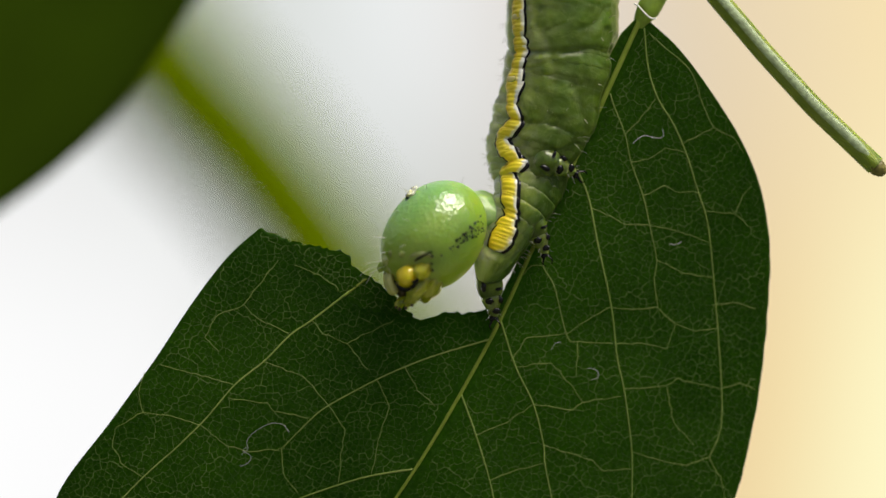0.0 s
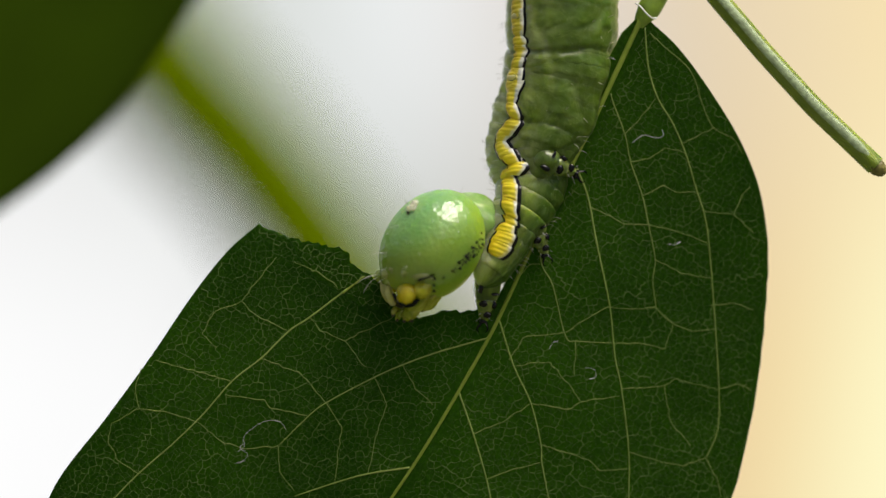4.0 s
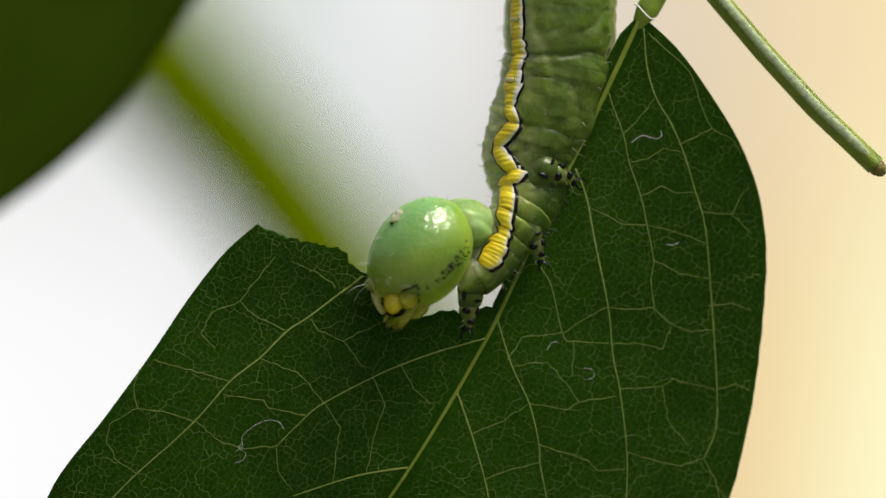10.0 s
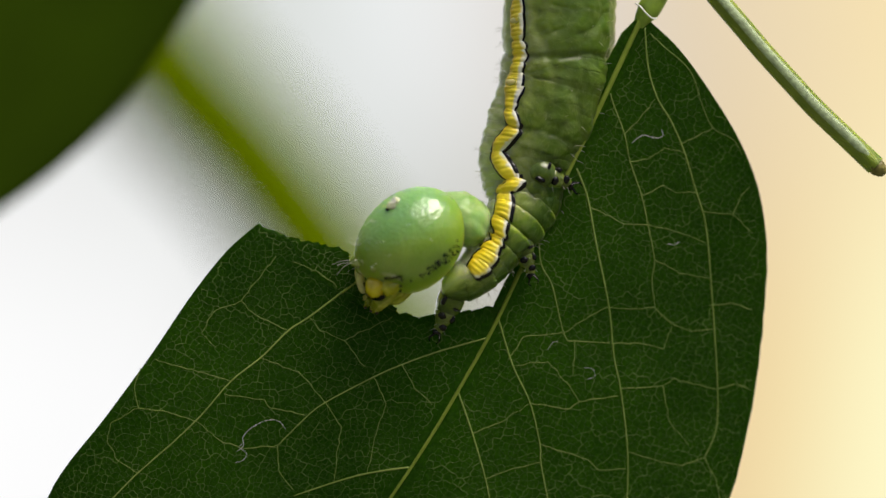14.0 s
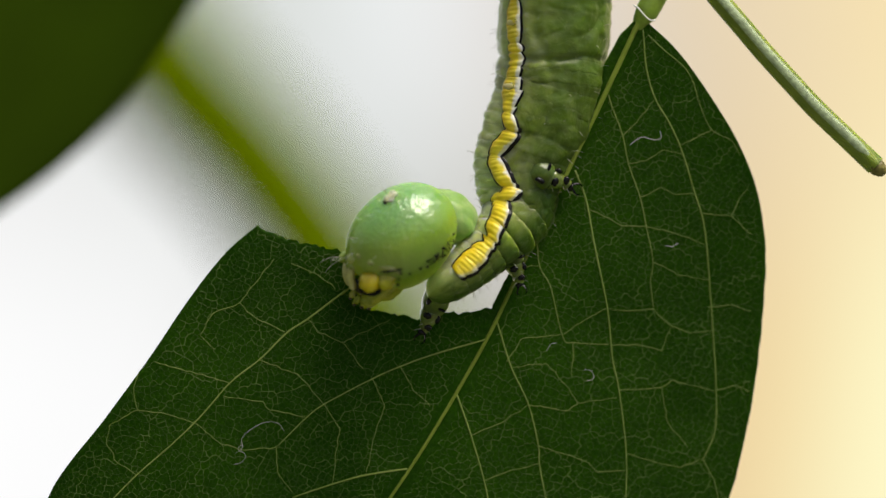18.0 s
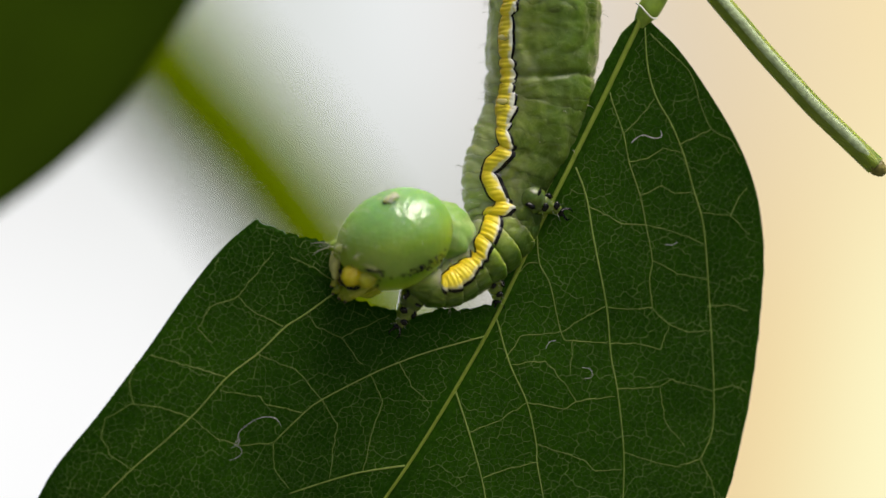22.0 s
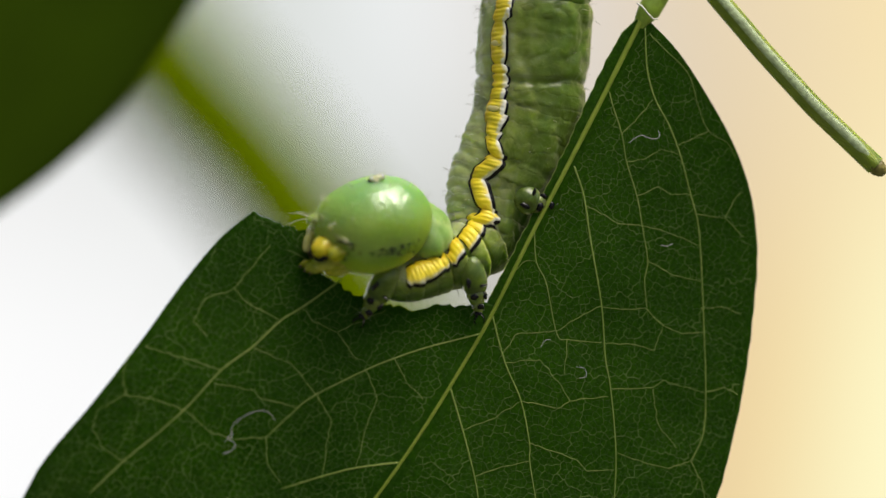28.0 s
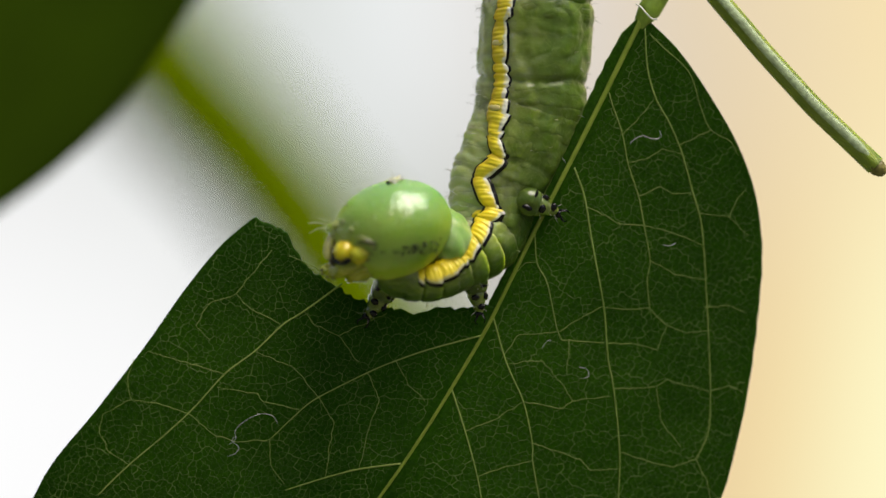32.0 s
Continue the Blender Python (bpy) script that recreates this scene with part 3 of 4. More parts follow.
lint([(1120, 254), (1130, 245), (1142, 240), (1152, 243), (1166, 245), (1174, 240), (1172, 230)], 0.45, "curled white lint fibre on the leaf")
lint([(428, 805), (440, 795), (438, 780), (455, 762), (480, 750), (502, 752), (512, 765)], 0.28, "thin pale looped fibre on the leaf")
lint([(425, 826), (440, 820), (445, 808), (432, 798), (440, 790)], 0.28, "thin pale looped fibre on the leaf")
lint([(1040, 652), (1055, 655), (1058, 668), (1046, 672)], 0.3, "short pale curled fibre on the leaf")
lint([(975, 620), (982, 608), (992, 606)], 0.3, "short pale curled fibre on the leaf")
lint([(1185, 432), (1196, 433), (1206, 428)], 0.45, "short pale curled fibre on the leaf")

# ---- the blurred leaf and stem behind, and the bare stalk ----
far = thing("blurred_leaf", S(-200, -300, 900), "dark green leaf out of focus", "leaf")
edge_x = curve1([(-500, 700), (-200, 480), (0, 345), (100, 276), (200, 205), (300, 100), (360, 20), (420, -70), (560, -420), (620, -700)])


def far_blade(i, j):
    z = -480 + 1090 * i / 59
    x = edge_x(z) - (edge_x(z) + 760) * j / 29
    k = 1 + 900 / 4950
    q = Vector(((x - 784) * k + 784, (z - 441) * k + 441))
    return S(q.x, q.y, 900 + 30 * math.sin(x / 170) + 0.05 * (x - 300)) - Vector(far.location)


part("blade", mesh_of("blade", *sheet_solid(far_blade, 60, 30, 12), M_FAR_LEAF), far)

dim = thing("green_shoot", S(420, 250, 3400), "green plant shoot far out of focus behind the leaf", "plant")
stem_pts = [S(784 + (x - 784) * (1 + y / 4950), 441 + (z - 441) * (1 + y / 4950), y) - Vector(dim.location) for x, z, y in ((165, -50, 30000), (315, 140, 26000), (435, 270, 23000), (556, 422, 20000), (680, 600, 17500), (800, 800, 15500))]
path = smooth_path(stem_pts, 6)
part("shoot_stalk", mesh_of("shoot_stalk", *tube(path, [(120 - 6 * i / (len(path) - 1)) * U * (1 + (p.y + dim.location.y) / U / 4950) for i, p in enumerate(path)], 20), plain("far_stem", (0.080, 0.118, 0.0005), 0.8, 0.0, 0.15, 200)), dim)

stalk = thing("bare_stalk", S(1255, 0), "slender green grooved stalk with a cut brown end", "stalk")
o = Vector(stalk.location)
path = smooth_path([S(x, z, y) - o for x, z, y in ((1188, -112, 30), (1266, -10, 8), (1310, 43, 2), (1352, 93, 0), (1398, 144, -3), (1442, 192, -5), (1496, 244, -8), (1548, 294, -10))], 8)
verts, faces = [], []
SIDES = 20
for i, p in enumerate(path):
    d = (path[min(i + 1, len(path) - 1)] - path[max(i - 1, 0)]).normalized()
    b = d.cross(Vector((0, 1, 0))).normalized()
    for s in range(SIDES):
        w = 2 * math.pi * s / SIDES
        # a rounded ridge on the near side between two grooves
        r = 18.0 * (1 - 0.22 * math.exp(-((w - math.pi * 1.28) / 0.2) ** 2) - 0.2 * math.exp(-((w - math.pi * 1.74) / 0.2) ** 2))
        verts.append(p + U * r * (math.cos(w) * b + math.sin(w) * Vector((0, 1, 0))))
for i in range(len(path) - 1):
    for s in range(SIDES):
        q = (s + 1) % SIDES
        faces.append((i * SIDES + s, i * SIDES + q, (i + 1) * SIDES + q, (i + 1) * SIDES + s))
faces.append(tuple(range(SIDES)))
part("stem", mesh_of("stem", verts, faces, M_STALK), stalk)
# raised strip whose pale colour paints the sheen along the stalk
crest = [p + Vector((0, -15.0, 0)) * U + Vector((0.7, 0, 0.7)) * 2.5 * U for p in path]
part("ridge", mesh_of("ridge", *tube(crest, [8.5 * U * min(1.0, (len(crest) - 1 - i) / 5) for i in range(len(crest))], 12, 0.6), M_RIDGE), stalk, "raised ridge along the stalk, paled for its waxy sheen")
end = [S(x, z, -10) - o for x, z in ((1545, 291), (1553, 299), (1560, 305), (1564, 309))]
part("cut_end", mesh_of("cut_end", *tube(end, [15.6 * U, 15 * U, 11 * U, 6 * U], 18), plain("dry_end", (0.17, 0.15, 0.04), 0.5, 0.4, 0.4, 4000)), stalk, "dry brownish cut end")

# ---- the caterpillar ----
grub = thing("caterpillar", S(900, 300), "green caterpillar with a yellow black-edged side stripe, gnawing the leaf", "caterpillar")
GRUB = Vector(grub.location)
# The body is one long form cut into short rings. k counts along it (0 to 4 are the stripe's marks, the tail lies below 0),
# w is the angle round it: the stripe runs at SIDE, the back at DORSAL, the belly opposite.
SIDE = -math.pi / 2
DORSAL = math.radians(-152)
LENGTH = curve1([(-4, -420), (-2, -210), (-1, -105), (0, 0), (1, 68), (2, 180), (3, 275), (4, 366), (4.9, 450)])
GIRTH = curve1([(-4, 104), (-1.3, 103), (-0.1, 102), (0.8, 99), (1.6, 92), (2.2, 81), (2.7, 74), (3.2, 64), (3.7, 52), (4.2, 41), (4.5, 37), (4.9, 32)])
SLIM = curve1([(-4, 0.0), (1.5, 0.02), (2.2, 0.08), (3.0, 0.18), (3.6, 0.22), (4.9, 0.10)])
FOLDED = curve1([(-4, 0.016), (0.8, 0.020), (1.7, 0.045), (2.6, 0.065), (3.6, 0.05), (4.9, 0.03)])
CREASES = [LENGTH(k) for k in (-1.43, 0.0, 1.68, 2.62, 3.6)]


def body_radius(k, w):
    L = LENGTH(k)
    r = GIRTH(k)
    back = max(0.0, math.cos(w - DORSAL))
    under = max(0.0, -math.cos(w - DORSAL))
    turn = (w - SIDE + math.pi) % (2 * math.pi) - math.pi
    q = Vector((math.cos(w) * 1.6, math.sin(w) * 1.6, L / 60))
    r *= 1 - SLIM(k) * under ** 1.5
    r *= 1 + 0.17 * math.exp(-((k - 2.25) / 0.75) ** 2) * back
    # rounded folds over the back, with sharp valleys between them
    wave = L / 23.0 + 0.35 * math.sin(2 * w + 1) + 0.7 * noise.noise(q * 0.9)
    r *= 1 + FOLDED(k) * back ** 1.3 * (abs(math.sin(math.pi * wave)) ** 0.55 - 0.65)
    # the deep joints between segments, and each segment's swelling
    for i, c in enumerate(CREASES):
        d = L - c + 5 * math.sin(2 * w + i) + 7 * noise.noise(q * 1.4 + Vector((i, 0, 0)))
        r *= 1 - (0.05 if i < 2 else 0.02) * math.exp(-(d / 6.0) ** 2) - 0.02 * math.exp(-(d / 24.0) ** 2)
    # slanting grooves and soft folds on the flank
    r *= 1 - 0.04 * math.exp(-((turn - 0.62 - 0.22 * math.sin(L / 46)) / 0.11) ** 2) - 0.035 * math.exp(-((turn - 1.35 + 0.3 * math.sin(L / 38 + 1)) / 0.16) ** 2)
    fold = abs(noise.noise(Vector((turn * 1.9 + L / 120, L / 42, 3.0))))
    r *= 1 - 0.016 * max(0.0, 0.16 - fold) / 0.16 * (1 - back)
    r *= 1 + 0.040 * noise.noise(q * 1.2) + 0.022 * noise.noise(q * 2.7) + 0.010 * noise.noise(q * 6.5)
    if k > 4.4:
        r *= max(0.0, 1 - ((k - 4.4) / 0.5) ** 2) ** 0.5
    return r


# middle line, width and bounds of the stripe's lumps
LUMPS = (-3.6, -3.1, -2.7, -2.0, -1.7, -1.43, -1.2, -0.95, -0.25, -0.08, 0.24, 0.62, 1.46, 1.68, 2.10, 2.60, 3.08, 3.64, 4.24)
ASIDE = curve1([(-4, 0), (-1.43, 2), (-1.2, 4), (-0.9, -3), (-0.3, 0), (-0.08, 4), (0.24, 3), (0.62, -2), (1.1, -3), (1.46, 0), (1.66, 12), (1.74, 12), (2.05, -9), (2.15, -8), (2.55, 8), (2.64, 13), (2.75, 9), (3.02, -14), (3.1, -14), (3.5, -4), (3.6, 5), (3.7, 3), (4.1, -2), (4.36, -4)])
BROAD = curve1([(-4, 42), (-0.2, 37), (0.2, 35), (0.5, 34), (1.0, 46), (1.5, 33), (1.9, 36), (2.4, 32), (2.8, 38), (3.3, 36), (3.65, 36), (4.0, 42), (4.36, 36)])


def pinch(k):
    """1 in the middle of a lump, less at its ends."""
    for a, b in zip(LUMPS, LUMPS[1:]):
        if a <= k <= b:
            return 0.52 + 0.48 * max(0.0, 1 - abs(2 * (k - a) / (b - a) - 1) ** 3) ** 0.6
    return 0.02


def body_point(k, w, lift=0.0):
    r = body_radius(k, w) + lift
    return Vector((math.cos(w) * r, math.sin(w) * r * 0.96, -LENGTH(k))) * U


class Ring:
    """A slice of the body from k0 to k1, with hems that slide under its neighbours; z towards the tail."""

    def __init__(self, k0, k1):
        self.k0, self.k1 = k0, k1
        self.base = Vector((0, 0, -LENGTH((k0 + k1) / 2))) * U
        self.hem = 0.35 * (k1 - k0) if k1 - k0 < 0.6 else 0.12

    def rows(self, step):
        a, b = self.k0 - self.hem, min(self.k1 + self.hem, 4.9)
        n = max(10, int((LENGTH(b) - LENGTH(a)) / step))
        return [a + (b - a) * i / n for i in range(n + 1)]

    def dip(self, k):
        """How far the hem lies under the neighbour's skin."""
        out = max(self.k0 - k, k - self.k1, 0.0) / self.hem
        return -2.6 * out ** 1.5

    def at(self, k, w, lift=0.0):
        return body_point(k, w, lift + self.dip(k)) - self.base

    def skin(self):
        nu = 168
        ks = self.rows(2.6)
        verts = [self.at(k, 2 * math.pi * i / nu) for k in ks for i in range(nu)]
        faces = [(j * nu + i, j * nu + (i + 1) % nu, (j + 1) * nu + (i + 1) % nu, (j + 1) * nu + i)[::-1] for j in range(len(ks) - 1) for i in range(nu)]
        faces += [tuple(range(nu)), tuple(range((len(ks) - 1) * nu, len(ks) * nu))[::-1]]
        return verts, faces

    def band(self, more, shift, lift, puff, ripple):
        """A slice of the puffy stripe, more units wider than its yellow."""
        m = 13
        ks = [k for k in self.rows(1.3) if -3.6 < k < 4.25]
        verts = []
        for k in ks:
            full = pinch(k)
            r = GIRTH(k)
            for j in range(m):
                t = 2 * j / (m - 1) - 1
                h = lift + puff * (full - 0.45) / 0.55 * (1 - t * t) ** 0.55 + ripple * abs(math.sin(LENGTH(k) / 2.6 + 0.9 * t)) * (1 - t * t)
                if abs(t) == 1:
                    h = -3.0
                verts.append(self.at(k, SIDE + (ASIDE(k) + shift + t * (BROAD(k) * full + more) / 2) / r, h))
        faces = [(i * m + j, (i + 1) * m + j, (i + 1) * m + j + 1, i * m + j + 1)[::-1] for i in range(len(ks) - 1) for j in range(m - 1)]
        return verts, faces


RINGS = []


def body_ring(k0, k1, pore=None):
    ring = Ring(k0, k1)
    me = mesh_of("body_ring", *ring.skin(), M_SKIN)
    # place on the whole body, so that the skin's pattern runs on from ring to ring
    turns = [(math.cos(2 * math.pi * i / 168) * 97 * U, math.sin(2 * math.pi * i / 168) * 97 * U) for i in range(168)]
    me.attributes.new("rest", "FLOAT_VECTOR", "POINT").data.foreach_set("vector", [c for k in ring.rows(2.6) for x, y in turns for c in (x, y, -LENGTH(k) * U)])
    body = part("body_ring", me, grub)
    front = k0 > 1.6
    if k0 < 4.3:
        part("black_edge", mesh_of("black_edge", *ring.band(11.5 if front else 6.5, 0.8 if front else 0.2, 1.0, 2.8, 0.3), M_BLACK), body, "black stripe outline")
        me = mesh_of("yellow_lump", *ring.band(0.0, 0.0, 1.6, 5.0, 1.3), M_YELLOW)
        uvs = me.uv_layers.new(name="across")
        for loop in me.loops:
            uvs.data[loop.index].uv = (loop.vertex_index % 13 / 12, loop.vertex_index // 13 / 26)
        part("yellow_lump", me, body, "bright yellow stripe lump with a white edge")
    if pore is not None:
        place = ring.at(pore, SIDE + (ASIDE(pore) - 1.0) / GIRTH(pore), 4.6)
        ring_v, ring_f = tube([place + Vector((15.0 * math.cos(a), -1.2 - 3.0 * math.cos(a), 6.4 * math.sin(a))) * U for a in [2 * math.pi * i / 24 for i in range(25)]], [0.7 * U] * 25, 6)
        pit = part("spiracle", mesh_of("spiracle", *blob(14.0, 4.0, 5.8, nu=24, nv=14, centre=place / U), M_PORE), body, "pale oval breathing pore")
        part("rim", mesh_of("rim", ring_v, ring_f, M_LIP), pit)
    # sparse short hairs
    rnd = random.Random(int(100 + k0 * 10))
    hairs = []
    for _ in range(6 if k1 - k0 < 0.6 else 24):
        k, w = rnd.uniform(k0, k1), rnd.choice((rnd.gauss(DORSAL, 0.5), rnd.gauss(DORSAL + math.pi, 0.5)))
        a, b = ring.at(k, w), ring.at(k, w, rnd.uniform(8, 17)) + Vector((0, 0, rnd.uniform(-8, 4) * U))
        hairs.append(tube([a, (a + b) / 2 + Vector((0, 0, U)), b], [0.45 * U, 0.36 * U, 0.12 * U], 4))
    tagged(part("hairs", mesh_of("hairs", *join(*hairs), M_HAIR), body), kind="stuff")
    RINGS.append((body, (k0 + k1) / 2))


BOUNDS = (-3.6, -2.0, -1.2, -0.75, -0.4, -0.05, 0.25, 0.6, 0.85, 1.15, 1.42, 1.68, 1.9, 2.12, 2.36, 2.6, 2.8, 3.0, 3.2, 3.4, 3.6, 3.8, 4.0, 4.2, 4.4, 4.9)
for k0, k1 in zip(BOUNDS, BOUNDS[1:]):
    body_ring(k0, k1, next((p for p in (-0.6, 1.0) if k0 <= p < k1), None))

# head: x towards the mouth, z to the crown, y to the viewer's side
def head_form(d):
    """Egg shape with a faint seam down the middle of the face."""
    f = 1 - 0.05 * max(0.0, -d.x) ** 2 + 0.03 * max(0.0, d.x) * max(0.0, d.z) - 0.10 * max(0.0, d.x) ** 4 * (1 - d.z)
    return f * (1 - 0.018 * math.exp(-(d.y / 0.06) ** 2) * max(0.0, d.x + 0.4))


HEAD_SIZE = (111, 89, 84)


def head_surface(d, lift=0.0):
    d = Vector(d).normalized()
    f = head_form(d)
    return head_taper(Vector((d.x * HEAD_SIZE[0] * f, d.y * HEAD_SIZE[1] * f, d.z * HEAD_SIZE[2] * f + 14))) + d * lift


def head_taper(p):
    """The head narrows towards the mouth."""
    p.y *= 1 - 0.22 * max(0.0, (p.x - 20) / 91) ** 1.4
    return p


verts, faces = blob(*HEAD_SIZE, head_form, 120, 80, (0, 0, 14))
head = part("head", mesh_of("head", [head_taper(v / U) * U for v in verts], faces, M_HEAD), grub, "glossy light green rounded head")


def face(name, piece, material, label=""):
    return part(name, mesh_of(name, *piece, material), head, label)


def ball(cx, cy, cz, rx, ry, rz, bumps=0.0):
    return blob(rx, ry, rz, (lambda d: 1 + bumps * noise.noise(d * 2.2 + Vector((cx, cy, cz)))) if bumps else None, 22, 16, (cx, cy, cz))


def line(name, points, r, material, label="", flat=1.0):
    path = smooth_path([Vector(p) * U for p in points], 6)
    n = len(path) - 1
    face(name, tube(path, [U * r * (1 - 0.5 * abs(2 * i / n - 1) ** 3) for i in range(n + 1)], 8, flat), material, label)


face("mouth_lobe", ball(92, 42, 15, 21, 23, 19, 0.10), M_MOUTH, "shiny amber yellow lobe beside the mouth")
face("mouth_lobe", ball(90, -46, 15, 21, 22, 19, 0.10), M_MOUTH, "shiny amber yellow lobe beside the mouth")
face("cheek_lobe", ball(70, 55, 3, 21, 20, 15, 0.2), M_CHEEK, "glossy yellow-green cheek lobe")
face("cheek_lobe", ball(70, -58, 3, 21, 20, 15, 0.2), M_CHEEK, "glossy yellow-green cheek lobe")
# the cleft upper lip hangs from the face in two pale teeth
for y in (2, -22):
    line("labrum", ((86, y - 6, 44), (100, y - 3, 38), (112, y, 28), (120, y + 3, 15), (123, y + 6, 8)), 8.0, M_TOOTH, "cream tooth-shaped half of the upper lip", 0.8)
face("clypeus", ball(90, -6, 43, 15, 26, 12, 0.25), M_GLASSY, "clear moist plate above the lip")
line("mandible", ((108, 12, 24), (113, 26, 8), (108, 42, -1), (98, 56, -2), (86, 64, 0)), 4.6, M_BLACK, "black jaw edge")
face("mandible", ball(113, 4, 2, 10, 22, 8, 0.3), M_BROWN, "dark brown jaw")
line("brow_ridge", ((76, 40, 40), (64, 58, 34), (54, 70, 26), (46, 77, 14), (46, 78, 2)), 4.6, M_GLASSY, "pale shining brow ridge")
line("brow_line", ((68, 60, 24), (58, 72, 20), (48, 79, 16), (38, 82, 10)), 2.4, M_BLACK, "short black arc")
line("face_seam", ((-20, 3, 97), (25, 4, 92), (62, 10, 74), (80, 22, 54)), 2.2, M_GLASSY, "faint pale seam down the face", 0.5)
face("maxilla", ball(96, 30, -14, 34, 24, 15, 0.35), M_LIP, "greenish yellow lower mouthpart")
face("maxilla", ball(98, -14, -10, 32, 24, 13, 0.35), M_LIP, "greenish yellow lower mouthpart")
face("labium", ball(74, 8, -30, 34, 40, 20, 0.25), M_LIP, "greenish yellow lower lip")
for p in ((126, 24, -16), (132, 8, -10), (130, -12, -6), (118, 40, -20)):
    palp = face("palp", ball(*p, 9, 7, 5, 0.5), M_LIP)
    part("palp_tip", mesh_of("palp_tip", *ball(p[0] + 9, p[1] + 1, p[2] - 2, 3.2, 3, 3), M_BROWN), palp)
for x, y, z, r in ((84, 14, 58, 9), (96, -20, 54, 8), (72, 30, 60, 7), (66, 52, 46, 6)):
    face("brow_bump", ball(x, y, z, r * 1.4, r * 1.3, r, 0.3), M_GLASSY, "clear moist bump on the brow")
for p, r in (((96, 60, 2), 3.8), ((62, 74, -10), 2.8), ((34, 84, -6), 2.2), ((44, 82, 6), 2.6), ((54, 78, -2), 2.4)):
    face("eye", ball(*p, r, r, r), M_BLACK, "tiny black eye")
for root, tip in (((98, -16, 58), (132, -30, 74)), ((98, -12, 56), (138, -20, 58)), ((92, 10, 60), (118, 14, 84)), ((60, 20, 82), (72, 26, 104))):
    mid_way = tuple((a + b) / 2 + c for a, b, c in zip(root, tip, (0, 0, 4)))
    line("bristle", (root, mid_way, tip), 0.5, M_HAIR, "")
# a crumb stuck on the crown
p = head_surface(Vector((-0.27, 0.2, 0.92)))
wart = face("crown_wart", ball(p.x, p.y, p.z, 12, 9, 7, 0.8), M_CREAM, "tiny whitish wart")
part("dark_tip", mesh_of("dark_tip", *ball(p.x + 11, p.y + 4, p.z + 1, 3.2, 4, 5), M_BLACK), wart)
part("lobe", mesh_of("lobe", *ball(p.x - 10, p.y - 3, p.z + 1, 7, 6, 5, 0.8), M_CREAM), wart)

rnd = random.Random(5)
seen = []
for _ in range(900):
    a, off = rnd.uniform(0, 1), rnd.uniform(-0.16, 0.16)
    if abs(off) > 0.05 + 0.11 * a:
        continue
    q = Vector((0.16 - 0.72 * a + 0.5 * off, -0.30 - 0.28 * a - 0.8 * off))
    if len(seen) > 33 or q.length > 0.97 or any((q - o).length < 0.058 for o in seen):
        continue
    seen.append(q)
    p = head_surface(Vector((q.x, math.sqrt(1 - q.length_squared), q.y)), 0.3)
    r = rnd.uniform(1.5, 2.9) * (0.7 + 0.5 * math.sin(math.pi * a))
    face("speck", ball(p.x, p.y, p.z, r * 1.2, r * 0.6, r, 0.3), M_BLACK)
hairs = []
for i in range(22):
    d = Vector((rnd.uniform(-0.7, 0.7), rnd.uniform(-0.7, 0.9), rnd.uniform(-0.1, 1))).normalized()
    a, b = head_surface(d) * U, head_surface(d, rnd.uniform(10, 22)) * U + Vector((rnd.uniform(2, 9), 0, 0)) * U
    hairs.append(tube([a, (a + b) / 2 + Vector((0, 0, U)), b], [0.4 * U, 0.3 * U, 0.12 * U], 4))
tagged(face("hairs", join(*hairs), M_HAIR), kind="stuff")

neck = part("neck_collar", mesh_of("neck_collar", *blob(43, 58, 58, lambda d: 1 + 0.08 * noise.noise(d * 2.2) - 0.02 * math.exp(-((d.x + 0.55 + 0.2 * d.z) / 0.10) ** 2), 72, 48), M_PALE), grub, "pale green fold behind the head")


